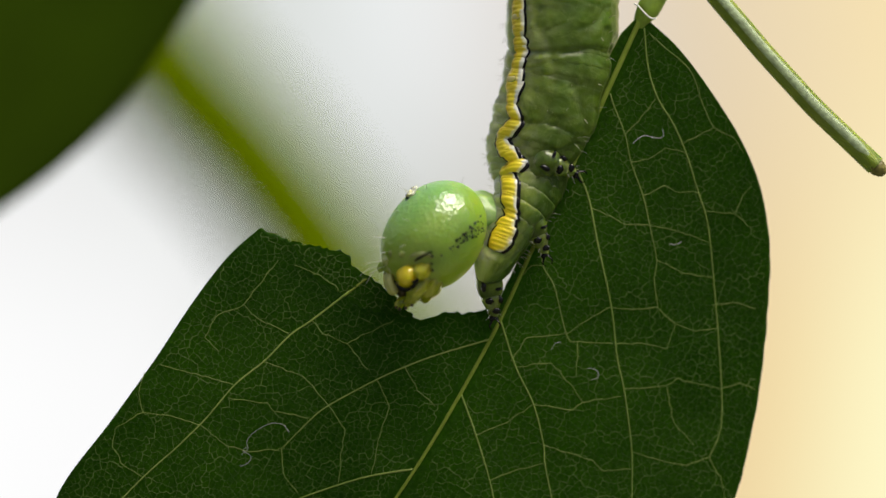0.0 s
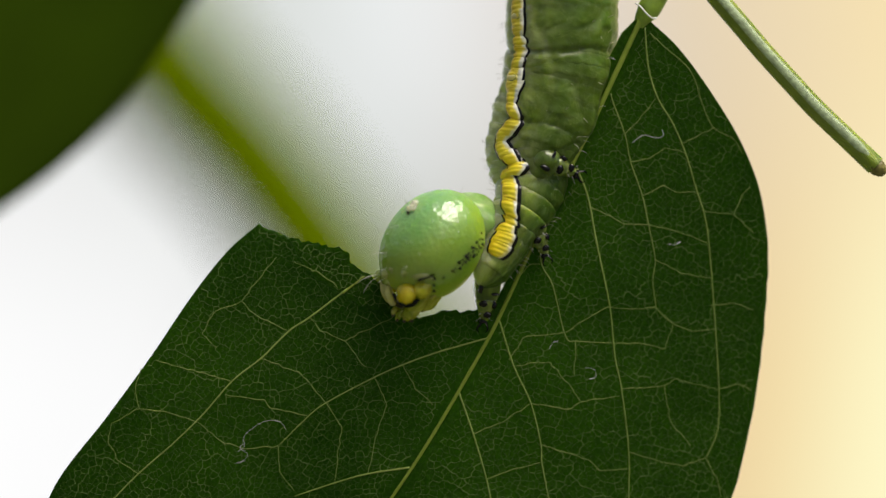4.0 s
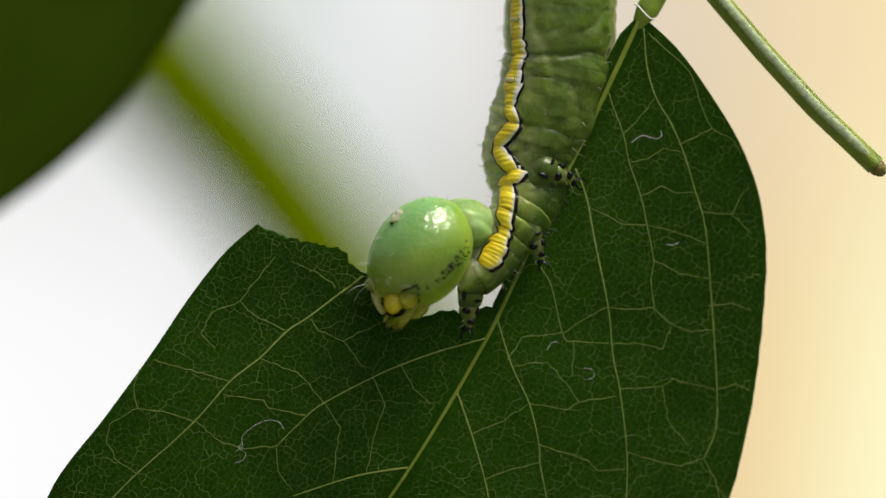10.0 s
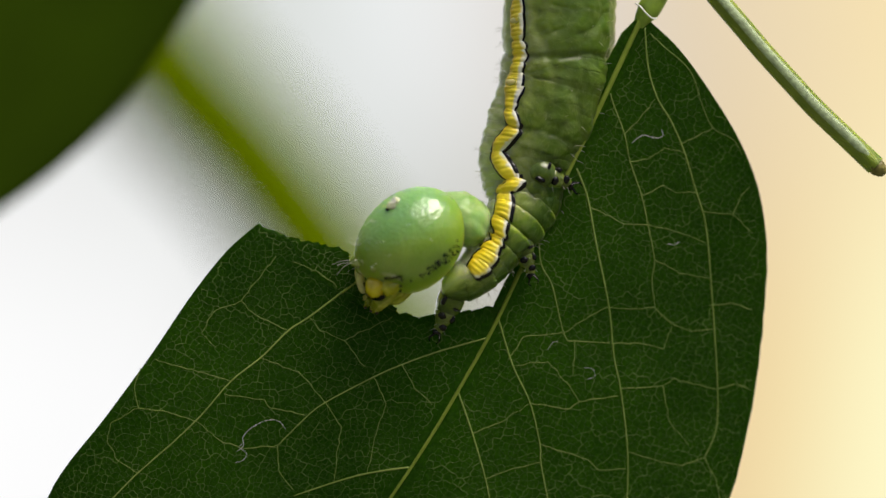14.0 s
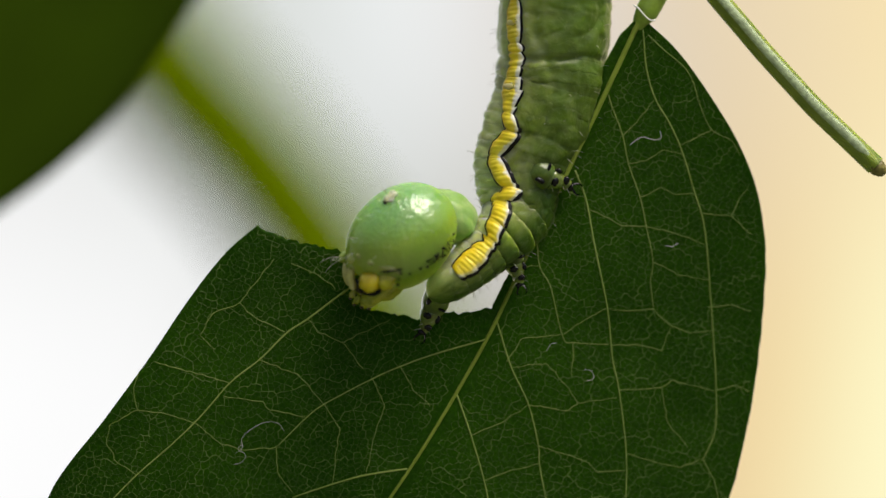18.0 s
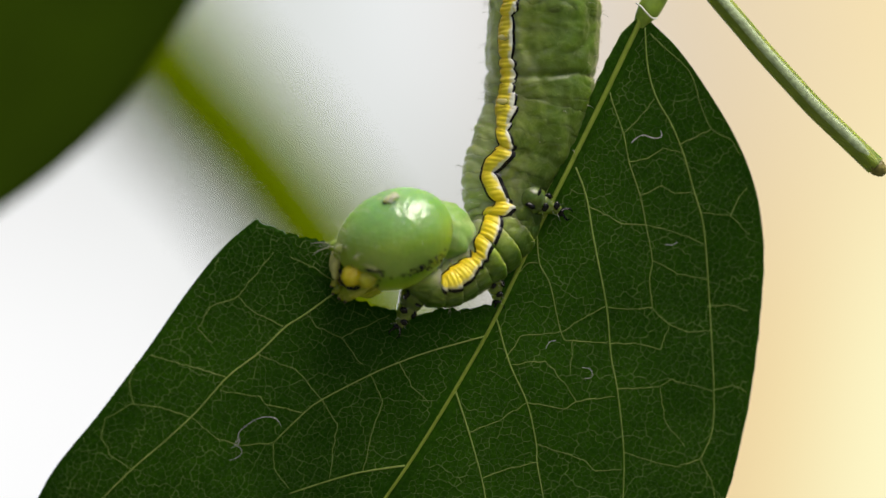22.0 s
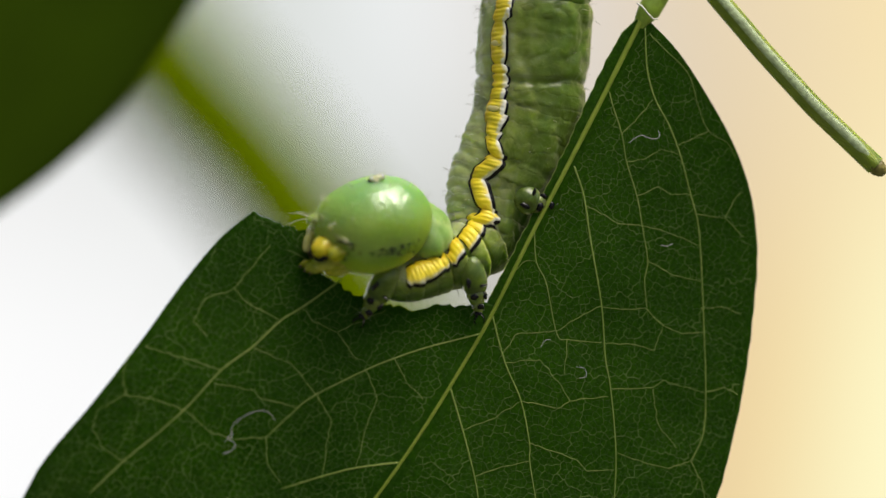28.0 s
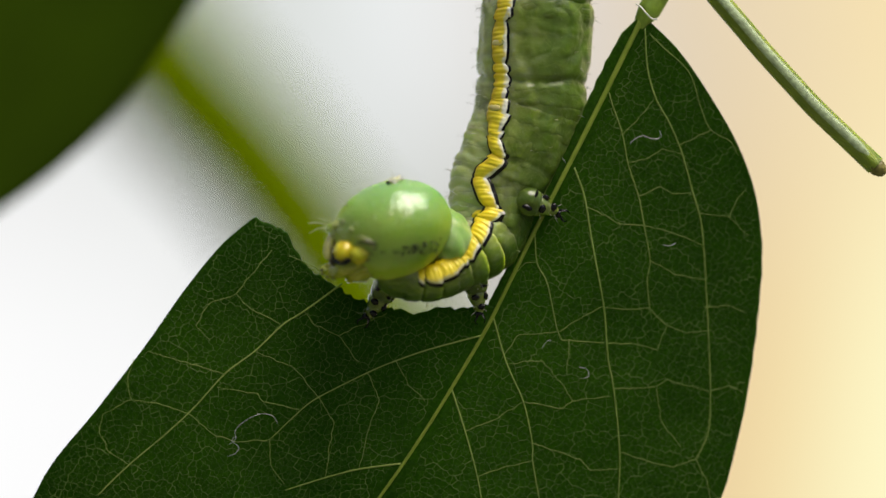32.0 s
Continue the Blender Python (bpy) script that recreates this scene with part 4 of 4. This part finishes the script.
# legs: z from the claw up to the hip, y away from the viewer
def leg(label, size, reach=1.0):
    hip = part("leg", mesh_of("leg", *tube([Vector((0, 0, z)) * U * size for z in (46 + 82 * reach, 46 + 70 * reach, 46 + 56 * reach, 46 + 42 * reach, 46 + 27 * reach, 46 + 14 * reach, 52, 46)], [U * size * r for r in (12, 20, 25, 27, 27, 24, 19, 11)], 28), M_LEG), grub, label)
    part("shin", mesh_of("shin", *tube([Vector((0, 0, z)) * U * size for z in (62, 57, 49, 40, 31, 25)], [U * size * r for r in (12, 20, 22, 18, 14, 8)], 24), M_SHIN), hip, "glassy pale shin")
    part("foot", mesh_of("foot", *tube([Vector((0, 0, z)) * U * size for z in (33, 28, 20, 12, 7)], [U * size * r for r in (8, 13, 11, 8, 3)], 18), M_SHIN), hip, "glassy pale foot")
    for x, y, z, rx, ry, rz in ((-4, -19, 47, 9, 5, 7), (6, -11, 25, 9, 5, 6), (-12, -27, 76, 5, 5, 10), (-3, -7, 11, 8, 5, 5), (17, -22, 68, 9, 5, 3), (17, -12, 46, 5, 6, 8)):
        part("black_patch", mesh_of("black_patch", *blob(rx * size, ry * size, rz * size, lambda d: 1 + 0.35 * noise.noise(d * 1.7 + Vector((x, y, z))), 16, 12, (x * size, y * size, z * size)), M_BLACK), hip, "shiny black patch")
    for a, b in ((-1, 9), (1, 6)):
        hook = smooth_path([Vector((a * x, y - 3, z)) * U * size for x, y, z in ((2, 0, 14), (6, -4, 6), (b + 3, -4, -4), (b - 1, 2, -11))], 4)
        part("claw", mesh_of("claw", *tube(hook, [U * size * 3.4 * (1 - 0.75 * i / (len(hook) - 1)) for i in range(len(hook))], 7), M_BLACK), hip, "black hooked claw")
    bristles = [tube([Vector((x, -8, z)) * U * size, Vector((x * 2.6, -16, z - 8)) * U * size], [0.4 * U, 0.15 * U], 4) for x, z in ((5, 34), (-5, 30), (6, 22), (4, 44), (-7, 18), (-9, 50), (8, 60), (3, 10))]
    tagged(part("bristles", mesh_of("bristles", *join(*bristles), M_HAIR), hip), kind="stuff")
    return hip


LEGS = [leg("translucent green leg with black patches", 0.95, 0.62), leg("translucent green leg with black patches", 0.85), leg("translucent green leg with black patches", 0.9)]

# ---- what moves ----
LEAF_ROWS = (
    (0.0, 0.0, 0.0, 0.00, -0.00, 0.00),
    (0.5, -0.2, 0.0, 0.00, -0.01, -0.02),
    (1.0, -0.9, -0.1, -0.16, -0.08, 0.38),
    (1.5, -0.7, 0.0, -0.05, -0.18, 0.35),
    (2.0, -0.7, -0.2, 0.04, -0.18, 0.26),
    (2.5, -1.0, -0.1, 0.03, -0.21, 0.24),
    (3.0, -0.7, -0.0, 0.14, -0.17, 0.77),
    (3.5, 1.3, 0.6, -0.54, 0.44, 1.20),
    (5.5, 1.3, 0.0, -0.03, 0.53, 0.67),
    (6.0, 0.2, 0.5, 0.11, 0.22, 0.14),
    (6.5, 0.7, 0.1, 0.44, 0.09, -0.00),
    (7.0, -0.9, -0.4, 0.19, -0.23, -0.26),
    (7.5, 0.4, 0.1, 0.15, 0.14, 0.71),
    (8.0, -0.2, -0.6, 0.53, 0.14, 0.47),
    (8.5, 0.5, -0.1, 0.25, 0.46, -0.24),
    (9.0, 2.0, 0.3, -0.65, 0.56, 1.24),
    (9.5, -1.5, -1.8, 0.49, 0.14, 0.02),
    (10.0, -1.0, -0.3, -0.13, 0.56, 1.23),
    (10.5, -2.1, -0.6, 0.54, 0.33, 0.45),
    (11.0, -0.3, -0.4, -0.36, 0.25, 1.20),
    (11.5, -0.7, -1.5, 0.42, 0.29, 0.73),
    (12.0, 1.3, -0.7, -0.04, 0.82, 1.28),
    (12.5, -0.5, -1.5, 0.06, 0.54, 0.58),
    (13.0, -1.4, -1.1, 0.57, 0.42, -0.00),
    (13.5, -0.2, -0.4, 0.20, 0.10, 0.16),
    (14.0, 1.2, 0.3, -0.00, 0.59, 1.75),
    (14.5, 1.0, -1.2, 0.13, 0.60, 0.77),
    (16.5, -2.1, -3.6, 0.74, 0.83, 0.49),
    (17.0, -0.9, -1.8, 0.12, 0.59, 1.14),
    (17.5, -1.4, -2.8, -0.11, 1.10, 1.62),
    (18.0, -1.9, -2.9, 0.26, 0.54, 1.22),
    (18.5, -2.8, -3.7, 1.11, 0.28, 1.03),
    (19.0, 0.7, -1.6, -0.06, 0.39, 0.88),
    (19.5, -0.6, -1.8, 0.84, 0.16, 0.72),
    (20.0, 1.6, -1.3, 0.19, 0.73, 1.82),
    (20.5, 0.1, -0.7, -0.00, 0.86, 2.06),
    (21.0, -0.7, -1.0, 0.60, 0.73, 0.57),
    (21.5, -1.2, -1.9, 1.07, 0.43, 0.26),
    (22.0, 1.3, 0.3, -1.14, 1.20, 3.69),
    (22.5, 0.6, -0.7, -1.01, 1.28, 3.97),
    (23.0, 0.4, -1.1, 0.37, 1.13, 1.55),
    (23.5, 0.9, 0.1, -1.50, 1.46, 4.26),
    (24.0, 0.2, -1.1, -0.63, 1.55, 3.24),
    (24.5, 0.7, -1.2, -1.22, 1.72, 3.99),
    (25.0, -1.9, -3.8, -0.04, 1.26, 2.21),
    (25.5, -2.1, -2.5, -2.63, 1.87, 5.89),
    (27.5, 2.4, -0.8, -1.14, 2.23, 5.03),
    (28.0, 1.8, -0.5, -1.75, 2.39, 7.14),
    (28.5, 3.6, -0.1, -2.14, 2.62, 7.05),
    (29.0, 3.0, -0.6, -2.07, 2.36, 7.03),
    (29.5, 2.2, -1.7, -2.13, 2.66, 7.56),
    (30.0, 2.5, -1.7, 0.68, 1.94, 2.32),
    (30.5, 3.2, -1.3, 0.25, 1.68, 3.15),
    (31.0, 3.3, -1.0, -0.96, 2.13, 5.50),
    (31.5, 1.8, -0.3, -0.20, 1.80, 3.43),
    (32.0, 1.7, -0.8, 0.04, 1.66, 2.72),
)

HEAD_ROWS = (
    (0.0, 780, 427, -45, -6.0, -52.2, 16.0),
    (0.5, 784, 429, -45, -5.9, -52.5, 13.9),
    (1.0, 782, 430, -46, -1.3, -52.2, 13.1),
    (1.5, 783, 429, -46, 3.4, -52.9, 11.0),
    (2.0, 784, 429, -47, 5.9, -52.6, 8.8),
    (2.5, 785, 428, -47, 8.2, -52.7, 6.8),
    (3.0, 785, 427, -48, 12.1, -53.8, 4.8),
    (3.5, 776, 434, -48, 16.7, -52.0, 2.7),
    (5.5, 776, 456, -50, 24.7, -61.7, -1.6),
    (6.0, 785, 427, -50, 22.0, -57.0, -3.1),
    (6.5, 795, 419, -50, 17.6, -52.0, -5.0),
    (7.0, 791, 425, -51, 19.4, -52.2, -5.6),
    (7.5, 774, 444, -51, 23.3, -52.8, -4.3),
    (8.0, 775, 448, -52, 24.5, -56.3, -5.0),
    (8.5, 778, 427, -52, 22.3, -51.1, -5.2),
    (9.0, 764, 435, -52, 21.6, -45.0, -2.8),
    (9.5, 772, 436, -53, 24.9, -49.9, -8.0),
    (10.0, 756, 456, -53, 26.8, -54.5, -11.5),
    (10.5, 773, 421, -54, 24.1, -43.9, -13.2),
    (11.0, 765, 434, -54, 27.5, -44.2, -15.7),
    (11.5, 756, 439, -55, 32.7, -47.8, -17.2),
    (12.0, 744, 449, -55, 37.8, -50.9, -20.1),
    (12.5, 742, 443, -56, 35.5, -55.7, -16.8),
    (13.0, 766, 409, -58, 28.4, -39.7, -15.4),
    (13.5, 763, 419, -59, 28.5, -41.8, -15.7),
    (14.0, 737, 436, -60, 32.6, -43.0, -15.7),
    (14.5, 742, 429, -61, 31.9, -43.3, -13.3),
    (16.5, 721, 437, -66, 26.5, -49.4, -0.7),
    (17.0, 735, 420, -68, 21.9, -37.2, -1.6),
    (17.5, 722, 422, -69, 25.6, -40.2, -1.0),
    (18.0, 720, 429, -70, 27.0, -43.8, 0.5),
    (18.5, 710, 434, -71, 27.9, -49.5, 2.6),
    (19.0, 740, 417, -72, 25.1, -37.6, -0.5),
    (19.5, 736, 425, -74, 26.7, -35.8, -2.6),
    (20.0, 716, 433, -75, 28.3, -37.2, -3.9),
    (20.5, 703, 441, -77, 28.9, -41.3, -2.1),
    (21.0, 739, 416, -78, 26.7, -32.2, -1.4),
    (21.5, 734, 424, -80, 27.0, -28.4, -0.4),
    (22.0, 706, 435, -82, 28.4, -29.9, -4.3),
    (22.5, 698, 437, -84, 30.2, -37.1, -7.2),
    (23.0, 722, 413, -86, 27.6, -24.5, -2.5),
    (23.5, 701, 419, -87, 27.3, -25.3, -5.3),
    (24.0, 698, 427, -89, 30.4, -29.6, -5.7),
    (24.5, 686, 430, -91, 29.1, -30.0, -4.3),
    (25.0, 703, 418, -92, 26.8, -22.8, -2.4),
    (25.5, 678, 427, -94, 24.3, -26.6, -4.1),
    (27.5, 670, 412, -101, 13.1, -15.9, -0.8),
    (28.0, 664, 412, -103, 14.7, -18.5, -0.4),
    (28.5, 657, 406, -105, 12.4, -13.5, 3.7),
    (29.0, 655, 407, -106, 10.5, -14.1, 4.8),
    (29.5, 646, 401, -108, 8.9, -12.1, 2.4),
    (30.0, 674, 400, -110, 5.2, -9.1, 1.5),
    (30.5, 689, 418, -110, 7.3, -18.5, -2.6),
    (31.0, 684, 409, -110, 9.8, -14.5, -4.2),
    (31.5, 696, 415, -110, 7.3, -16.7, -1.3),
    (32.0, 700, 420, -110, 6.5, -21.3, 4.2),
)

STRIPE_ROWS = (
    (0, 914, 87, 908, 155, 894, 260, 900, 331, 887, 407),
    (1, 914, 87, 908, 155, 894, 260, 902, 332, 887, 409),
    (2, 916, 87, 910, 155, 896, 262, 905, 332, 888, 410),
    (3, 916, 87, 910, 155, 896, 262, 905, 332, 891, 410),
    (4, 913, 87, 908, 153, 893, 261, 902, 336, 886, 419),
    (5, 914, 86, 908, 152, 893, 261, 901, 336, 886, 422),
    (6, 914, 86, 908, 152, 896, 259, 905, 332, 890, 415),
    (7, 914, 87, 908, 155, 896, 262, 910, 337, 891, 421),
    (8, 914, 89, 908, 155, 893, 262, 902, 340, 884, 429),
    (9, 913, 92, 908, 158, 893, 268, 902, 346, 876, 436),
    (10, 911, 92, 905, 158, 890, 268, 899, 348, 871, 439),
    (11, 913, 92, 908, 159, 891, 271, 900, 352, 870, 444),
    (12, 910, 96, 905, 161, 887, 274, 893, 357, 861, 447),
    (13, 910, 96, 905, 162, 888, 274, 897, 355, 865, 438),
    (14, 911, 96, 906, 162, 888, 276, 894, 361, 854, 452),
    (15, 910, 99, 904, 165, 887, 277, 892, 365, 850, 450),
    (16, 909, 100, 903, 166, 885, 280, 887, 370, 845, 451),
    (17, 910, 100, 905, 167, 885, 282, 888, 372, 841, 453),
    (18, 905, 103, 902, 170, 884, 283, 885, 377, 835, 452),
    (19, 897, 115, 894, 182, 879, 294, 887, 383, 841, 455),
    (20, 896, 124, 894, 190, 876, 303, 877, 392, 827, 467),
    (21, 893, 129, 891, 194, 874, 309, 879, 397, 830, 466),
    (22, 890, 135, 891, 198, 873, 312, 871, 404, 810, 478),
    (23, 887, 138, 887, 204, 870, 317, 870, 407, 810, 475),
    (24, 887, 139, 885, 205, 867, 320, 861, 412, 799, 479),
    (25, 887, 142, 884, 208, 865, 325, 859, 415, 796, 479),
    (26, 884, 141, 880, 210, 861, 325, 849, 418, 774, 480),
    (27, 882, 141, 877, 210, 858, 326, 843, 419, 760, 476),
    (28, 877, 142, 874, 211, 854, 326, 836, 418, 749, 473),
    (29, 877, 142, 874, 211, 853, 326, 836, 416, 746, 472),
    (30, 874, 144, 873, 211, 851, 326, 833, 415, 747, 467),
    (31, 876, 141, 876, 210, 854, 325, 839, 415, 760, 473),
    (32, 879, 142, 877, 210, 858, 325, 847, 415, 781, 470),
)

LEG_REAR = ((0.0, 991, 289), (7.5, 991, 289), (8.0, 988, 302), (11.0, 988, 302), (12.0, 983, 306), (19.0, 982, 311), (19.5, 977, 320), (20.0, 971, 355), (25.0, 962, 355), (27.5, 956, 355), (30.0, 956, 357), (32.0, 960, 358), )


# claw and hip of each leg: seconds, x, z of the claw, x, z of the hip
LEG_MIDDLE = ((0, 968, 460, 940, 388), (8, 968, 460, 938, 390), (9, 962, 468, 932, 398), (11, 960, 474, 928, 402), (12, 943, 490, 918, 420), (14, 943, 495, 917, 424), (17, 922, 512, 902, 440), (20, 926, 512, 903, 442), (20.5, 884, 545, 872, 468), (23, 882, 540, 862, 466), (24, 851, 563, 842, 484), (28, 848, 562, 836, 482), (30, 846, 561, 832, 482), (32, 850, 563, 838, 484))
LEG_FRONT = ((0, 876, 572, 864, 494), (1.5, 876, 572, 864, 496), (2, 866, 578, 860, 500), (6, 853, 578, 862, 500), (8, 849, 583, 850, 508), (9, 842, 591, 842, 512), (10, 826, 590, 832, 512), (11, 810, 596, 824, 516), (13, 790, 599, 816, 518), (14, 771, 597, 802, 520), (17, 764, 599, 796, 522), (18, 745, 597, 775, 524), (21, 738, 593, 764, 524), (22, 702, 586, 735, 516), (25, 690, 583, 724, 514), (25.5, 657, 576, 698, 508), (28, 640, 567, 682, 502), (32, 646, 569, 688, 504))


def between(rows, t):
    """Row values at t seconds."""
    ts = [r[0] for r in rows]
    return [float(np.interp(t, ts, [r[i] for r in rows])) for i in range(1, len(rows[0]))]


def leaf_pose(t):
    x, z, rx, ry, rz = between(LEAF_ROWS, t)
    return Matrix.Translation(PIVOT) @ pose(x * U, 0, z * U, rx, ry, rz)


def head_pose(t):
    x, z, y, rx, ry, rz = between(HEAD_ROWS, t)
    return Matrix.Translation(S(784 + (x - 784) * (1 + y / 4950), 441 + (z - 441) * (1 + y / 4950), y) - GRUB) @ pose(0, 0, 0, rx, ry, rz) @ Matrix.Rotation(math.pi, 4, "Z")


# belly-ward distance of the body's middle from the stripe, before and after it has rolled
ROLLED = ((81, 65), (76, 57), (62, 34), (43, 23), (9, 11))


def rolled(t):
    """How far the body has turned its back to the viewer, 0 to 1."""
    return float(np.interp(t, (6, 17, 22, 28), (0, 0.3, 0.75, 1)))


def spine(t):
    """Middle of the body at seven marks, tail first, from the places of the stripe."""
    v = between(STRIPE_ROWS, t)
    m = [Vector((v[2 * i], v[2 * i + 1])) for i in range(5)]
    c = []
    for i in range(5):
        d = (m[min(i + 1, 4)] - m[max(i - 1, 0)]).normalized()
        belly = Vector((d.y, -d.x))
        r = ROLLED[i]
        p = rolled(t)
        c.append(m[i] + belly * (r[0] + (r[1] - r[0]) * p) + d * (0, 0, 0, 4, 26)[i])
    d = Vector((0.03 + 0.04 * rolled(t), -1)).normalized()
    hip = between(LEG_FRONT, t)[2:]
    return [c[0] + d * 420, c[0] + d * 210, c[0] + d * 105, *c, Vector((hip[0], hip[1] - 10))]


def along_spine(c, k):
    """k counts the stripe's marks, 0 to 4; below 0 lies the part towards the tail."""
    marks = (-4.0, -2.0, -1.0, 0, 1, 2, 3, 4, 4.7)
    i = max(0, min(len(marks) - 2, max(j for j in range(len(marks)) if marks[j] <= k or j == 0)))
    t = (k - marks[i]) / (marks[i + 1] - marks[i])
    a, b, e, f = c[max(i - 1, 0)], c[i], c[i + 1], c[min(i + 2, len(c) - 1)]
    return 0.5 * (2 * b + (e - a) * t + (2 * a - 5 * b + 4 * e - f) * t * t + (3 * b - a - 3 * e + f) * t ** 3)


DEPTH = ((-2.4, 40, 0), (0.7, 40, 0), (2.05, 34, 0.05), (2.92, 24, 0.2), (3.5, 16, 0.6), (4.15, 14, 0.9), (4.7, 2, 0.9))


def body_place(t, k):
    """Middle of the body at k, in the world; the front follows the head's distance."""
    p = along_spine(spine(t), k)
    near, lead = between(DEPTH, k)
    return S(p.x, p.y, near + lead * between(HEAD_ROWS, t)[2])


def ring_pose(t, k):
    tail = (body_place(t, k - 0.18) - body_place(t, k + 0.18)).normalized()
    belly = Vector((0, 1, 0)).cross(tail).normalized()
    turn = Matrix((belly, tail.cross(belly), tail)).transposed().to_4x4()
    # the roll that brings the stripe to its line
    p = rolled(t)
    off = float(np.interp(k, range(5), [a + (b - a) * p for a, b in ROLLED])) / GIRTH(k)
    return Matrix.Translation(body_place(t, k) - GRUB) @ turn @ pose(0, 0, 0, 0, 0, -math.degrees(math.asin(max(-0.95, min(0.95, off)))))


def leg_pose(claw, hip, depth, lean=0):
    up = Vector((hip[0] - claw[0], 0, claw[1] - hip[1])).normalized()
    side = Vector((up.z, 0, -up.x))
    turn = Matrix((side, Vector((0, 1, 0)), up)).transposed().to_4x4()
    return Matrix.Translation(S(*claw, depth) - GRUB) @ turn @ pose(0, 0, 0, lean, 0, 0)


def over_leaf(t, x, z):
    """Depth of a claw that clings to the leaf."""
    m = leaf_pose(t)
    flat = m.to_3x3() @ Vector((0, 1, 0))
    p = m @ on_leaf(680, -250)
    q = S(x, z)
    return min(-4, (p.y - ((q.x - p.x) * flat.x + (q.z - p.z) * flat.z) / flat.y) / U - 10)


def motions():
    rows = [(r[0], leaf_pose(r[0])) for r in LEAF_ROWS]
    walk(leaf, rows)
    for ob in LINT:
        walk(ob, rows)
    walk(head, [(r[0], head_pose(r[0])) for r in HEAD_ROWS])
    seconds = [r[0] for r in STRIPE_ROWS]
    for ob, k in RINGS:
        walk(ob, [(t, ring_pose(t, k)) for t in seconds])
    rows = []
    for r in HEAD_ROWS:
        m = head_pose(r[0])
        m.translation = m @ (Vector((-86, -34, -40)) * U)
        rows.append((r[0], m))
    walk(neck, rows)
    walk(LEGS[0], [(t, leg_pose((x + 36, z + 22), (x - 45, z - 8), -16, 14)) for t, x, z in LEG_REAR])
    walk(LEGS[1], [(t, leg_pose((a, b), (c, d), over_leaf(t, a, b), 5)) for t, a, b, c, d in LEG_MIDDLE])
    walk(LEGS[2], [(t, leg_pose((a, b), (c, d), over_leaf(t, a, b), 5)) for t, a, b, c, d in LEG_FRONT])
    # each fragment stays on the leaf until the mouth comes by, and is then swallowed
    mouth = ((0, 735), (6, 733), (9, 708), (12, 692), (14, 676), (18, 650), (20, 634), (22, 618), (24, 606), (26, 585), (28, 562), (30, 545))
    for i, (ob, mid, deep) in enumerate(FRAGMENTS):
        x = (PIVOT + mid).x / U + 784
        when = float(np.interp(-(x - 12), [-m[1] for m in mouth], [m[0] for m in mouth]))
        when = round((min(max(when, 0.7), 29.5) + 0.8 * deep) * 10) / 10
        bite = []
        for t in [0.0] + [when] + [when + 0.3] + [r[0] for r in HEAD_ROWS if r[0] > when + 0.5 and r[0] % 1 == 0]:
            if t <= when:
                bite.append((t, Matrix.Translation(mid)))
            else:
                goal = GRUB + head_pose(t) @ (Vector((20 - 8 * (i % 5), -12 + 8 * (i % 4), 8 * (i % 3) - 8)) * U)
                bite.append((t, Matrix.Translation(leaf_pose(t).inverted() @ goal)))
        walk(ob, bite)


motions()
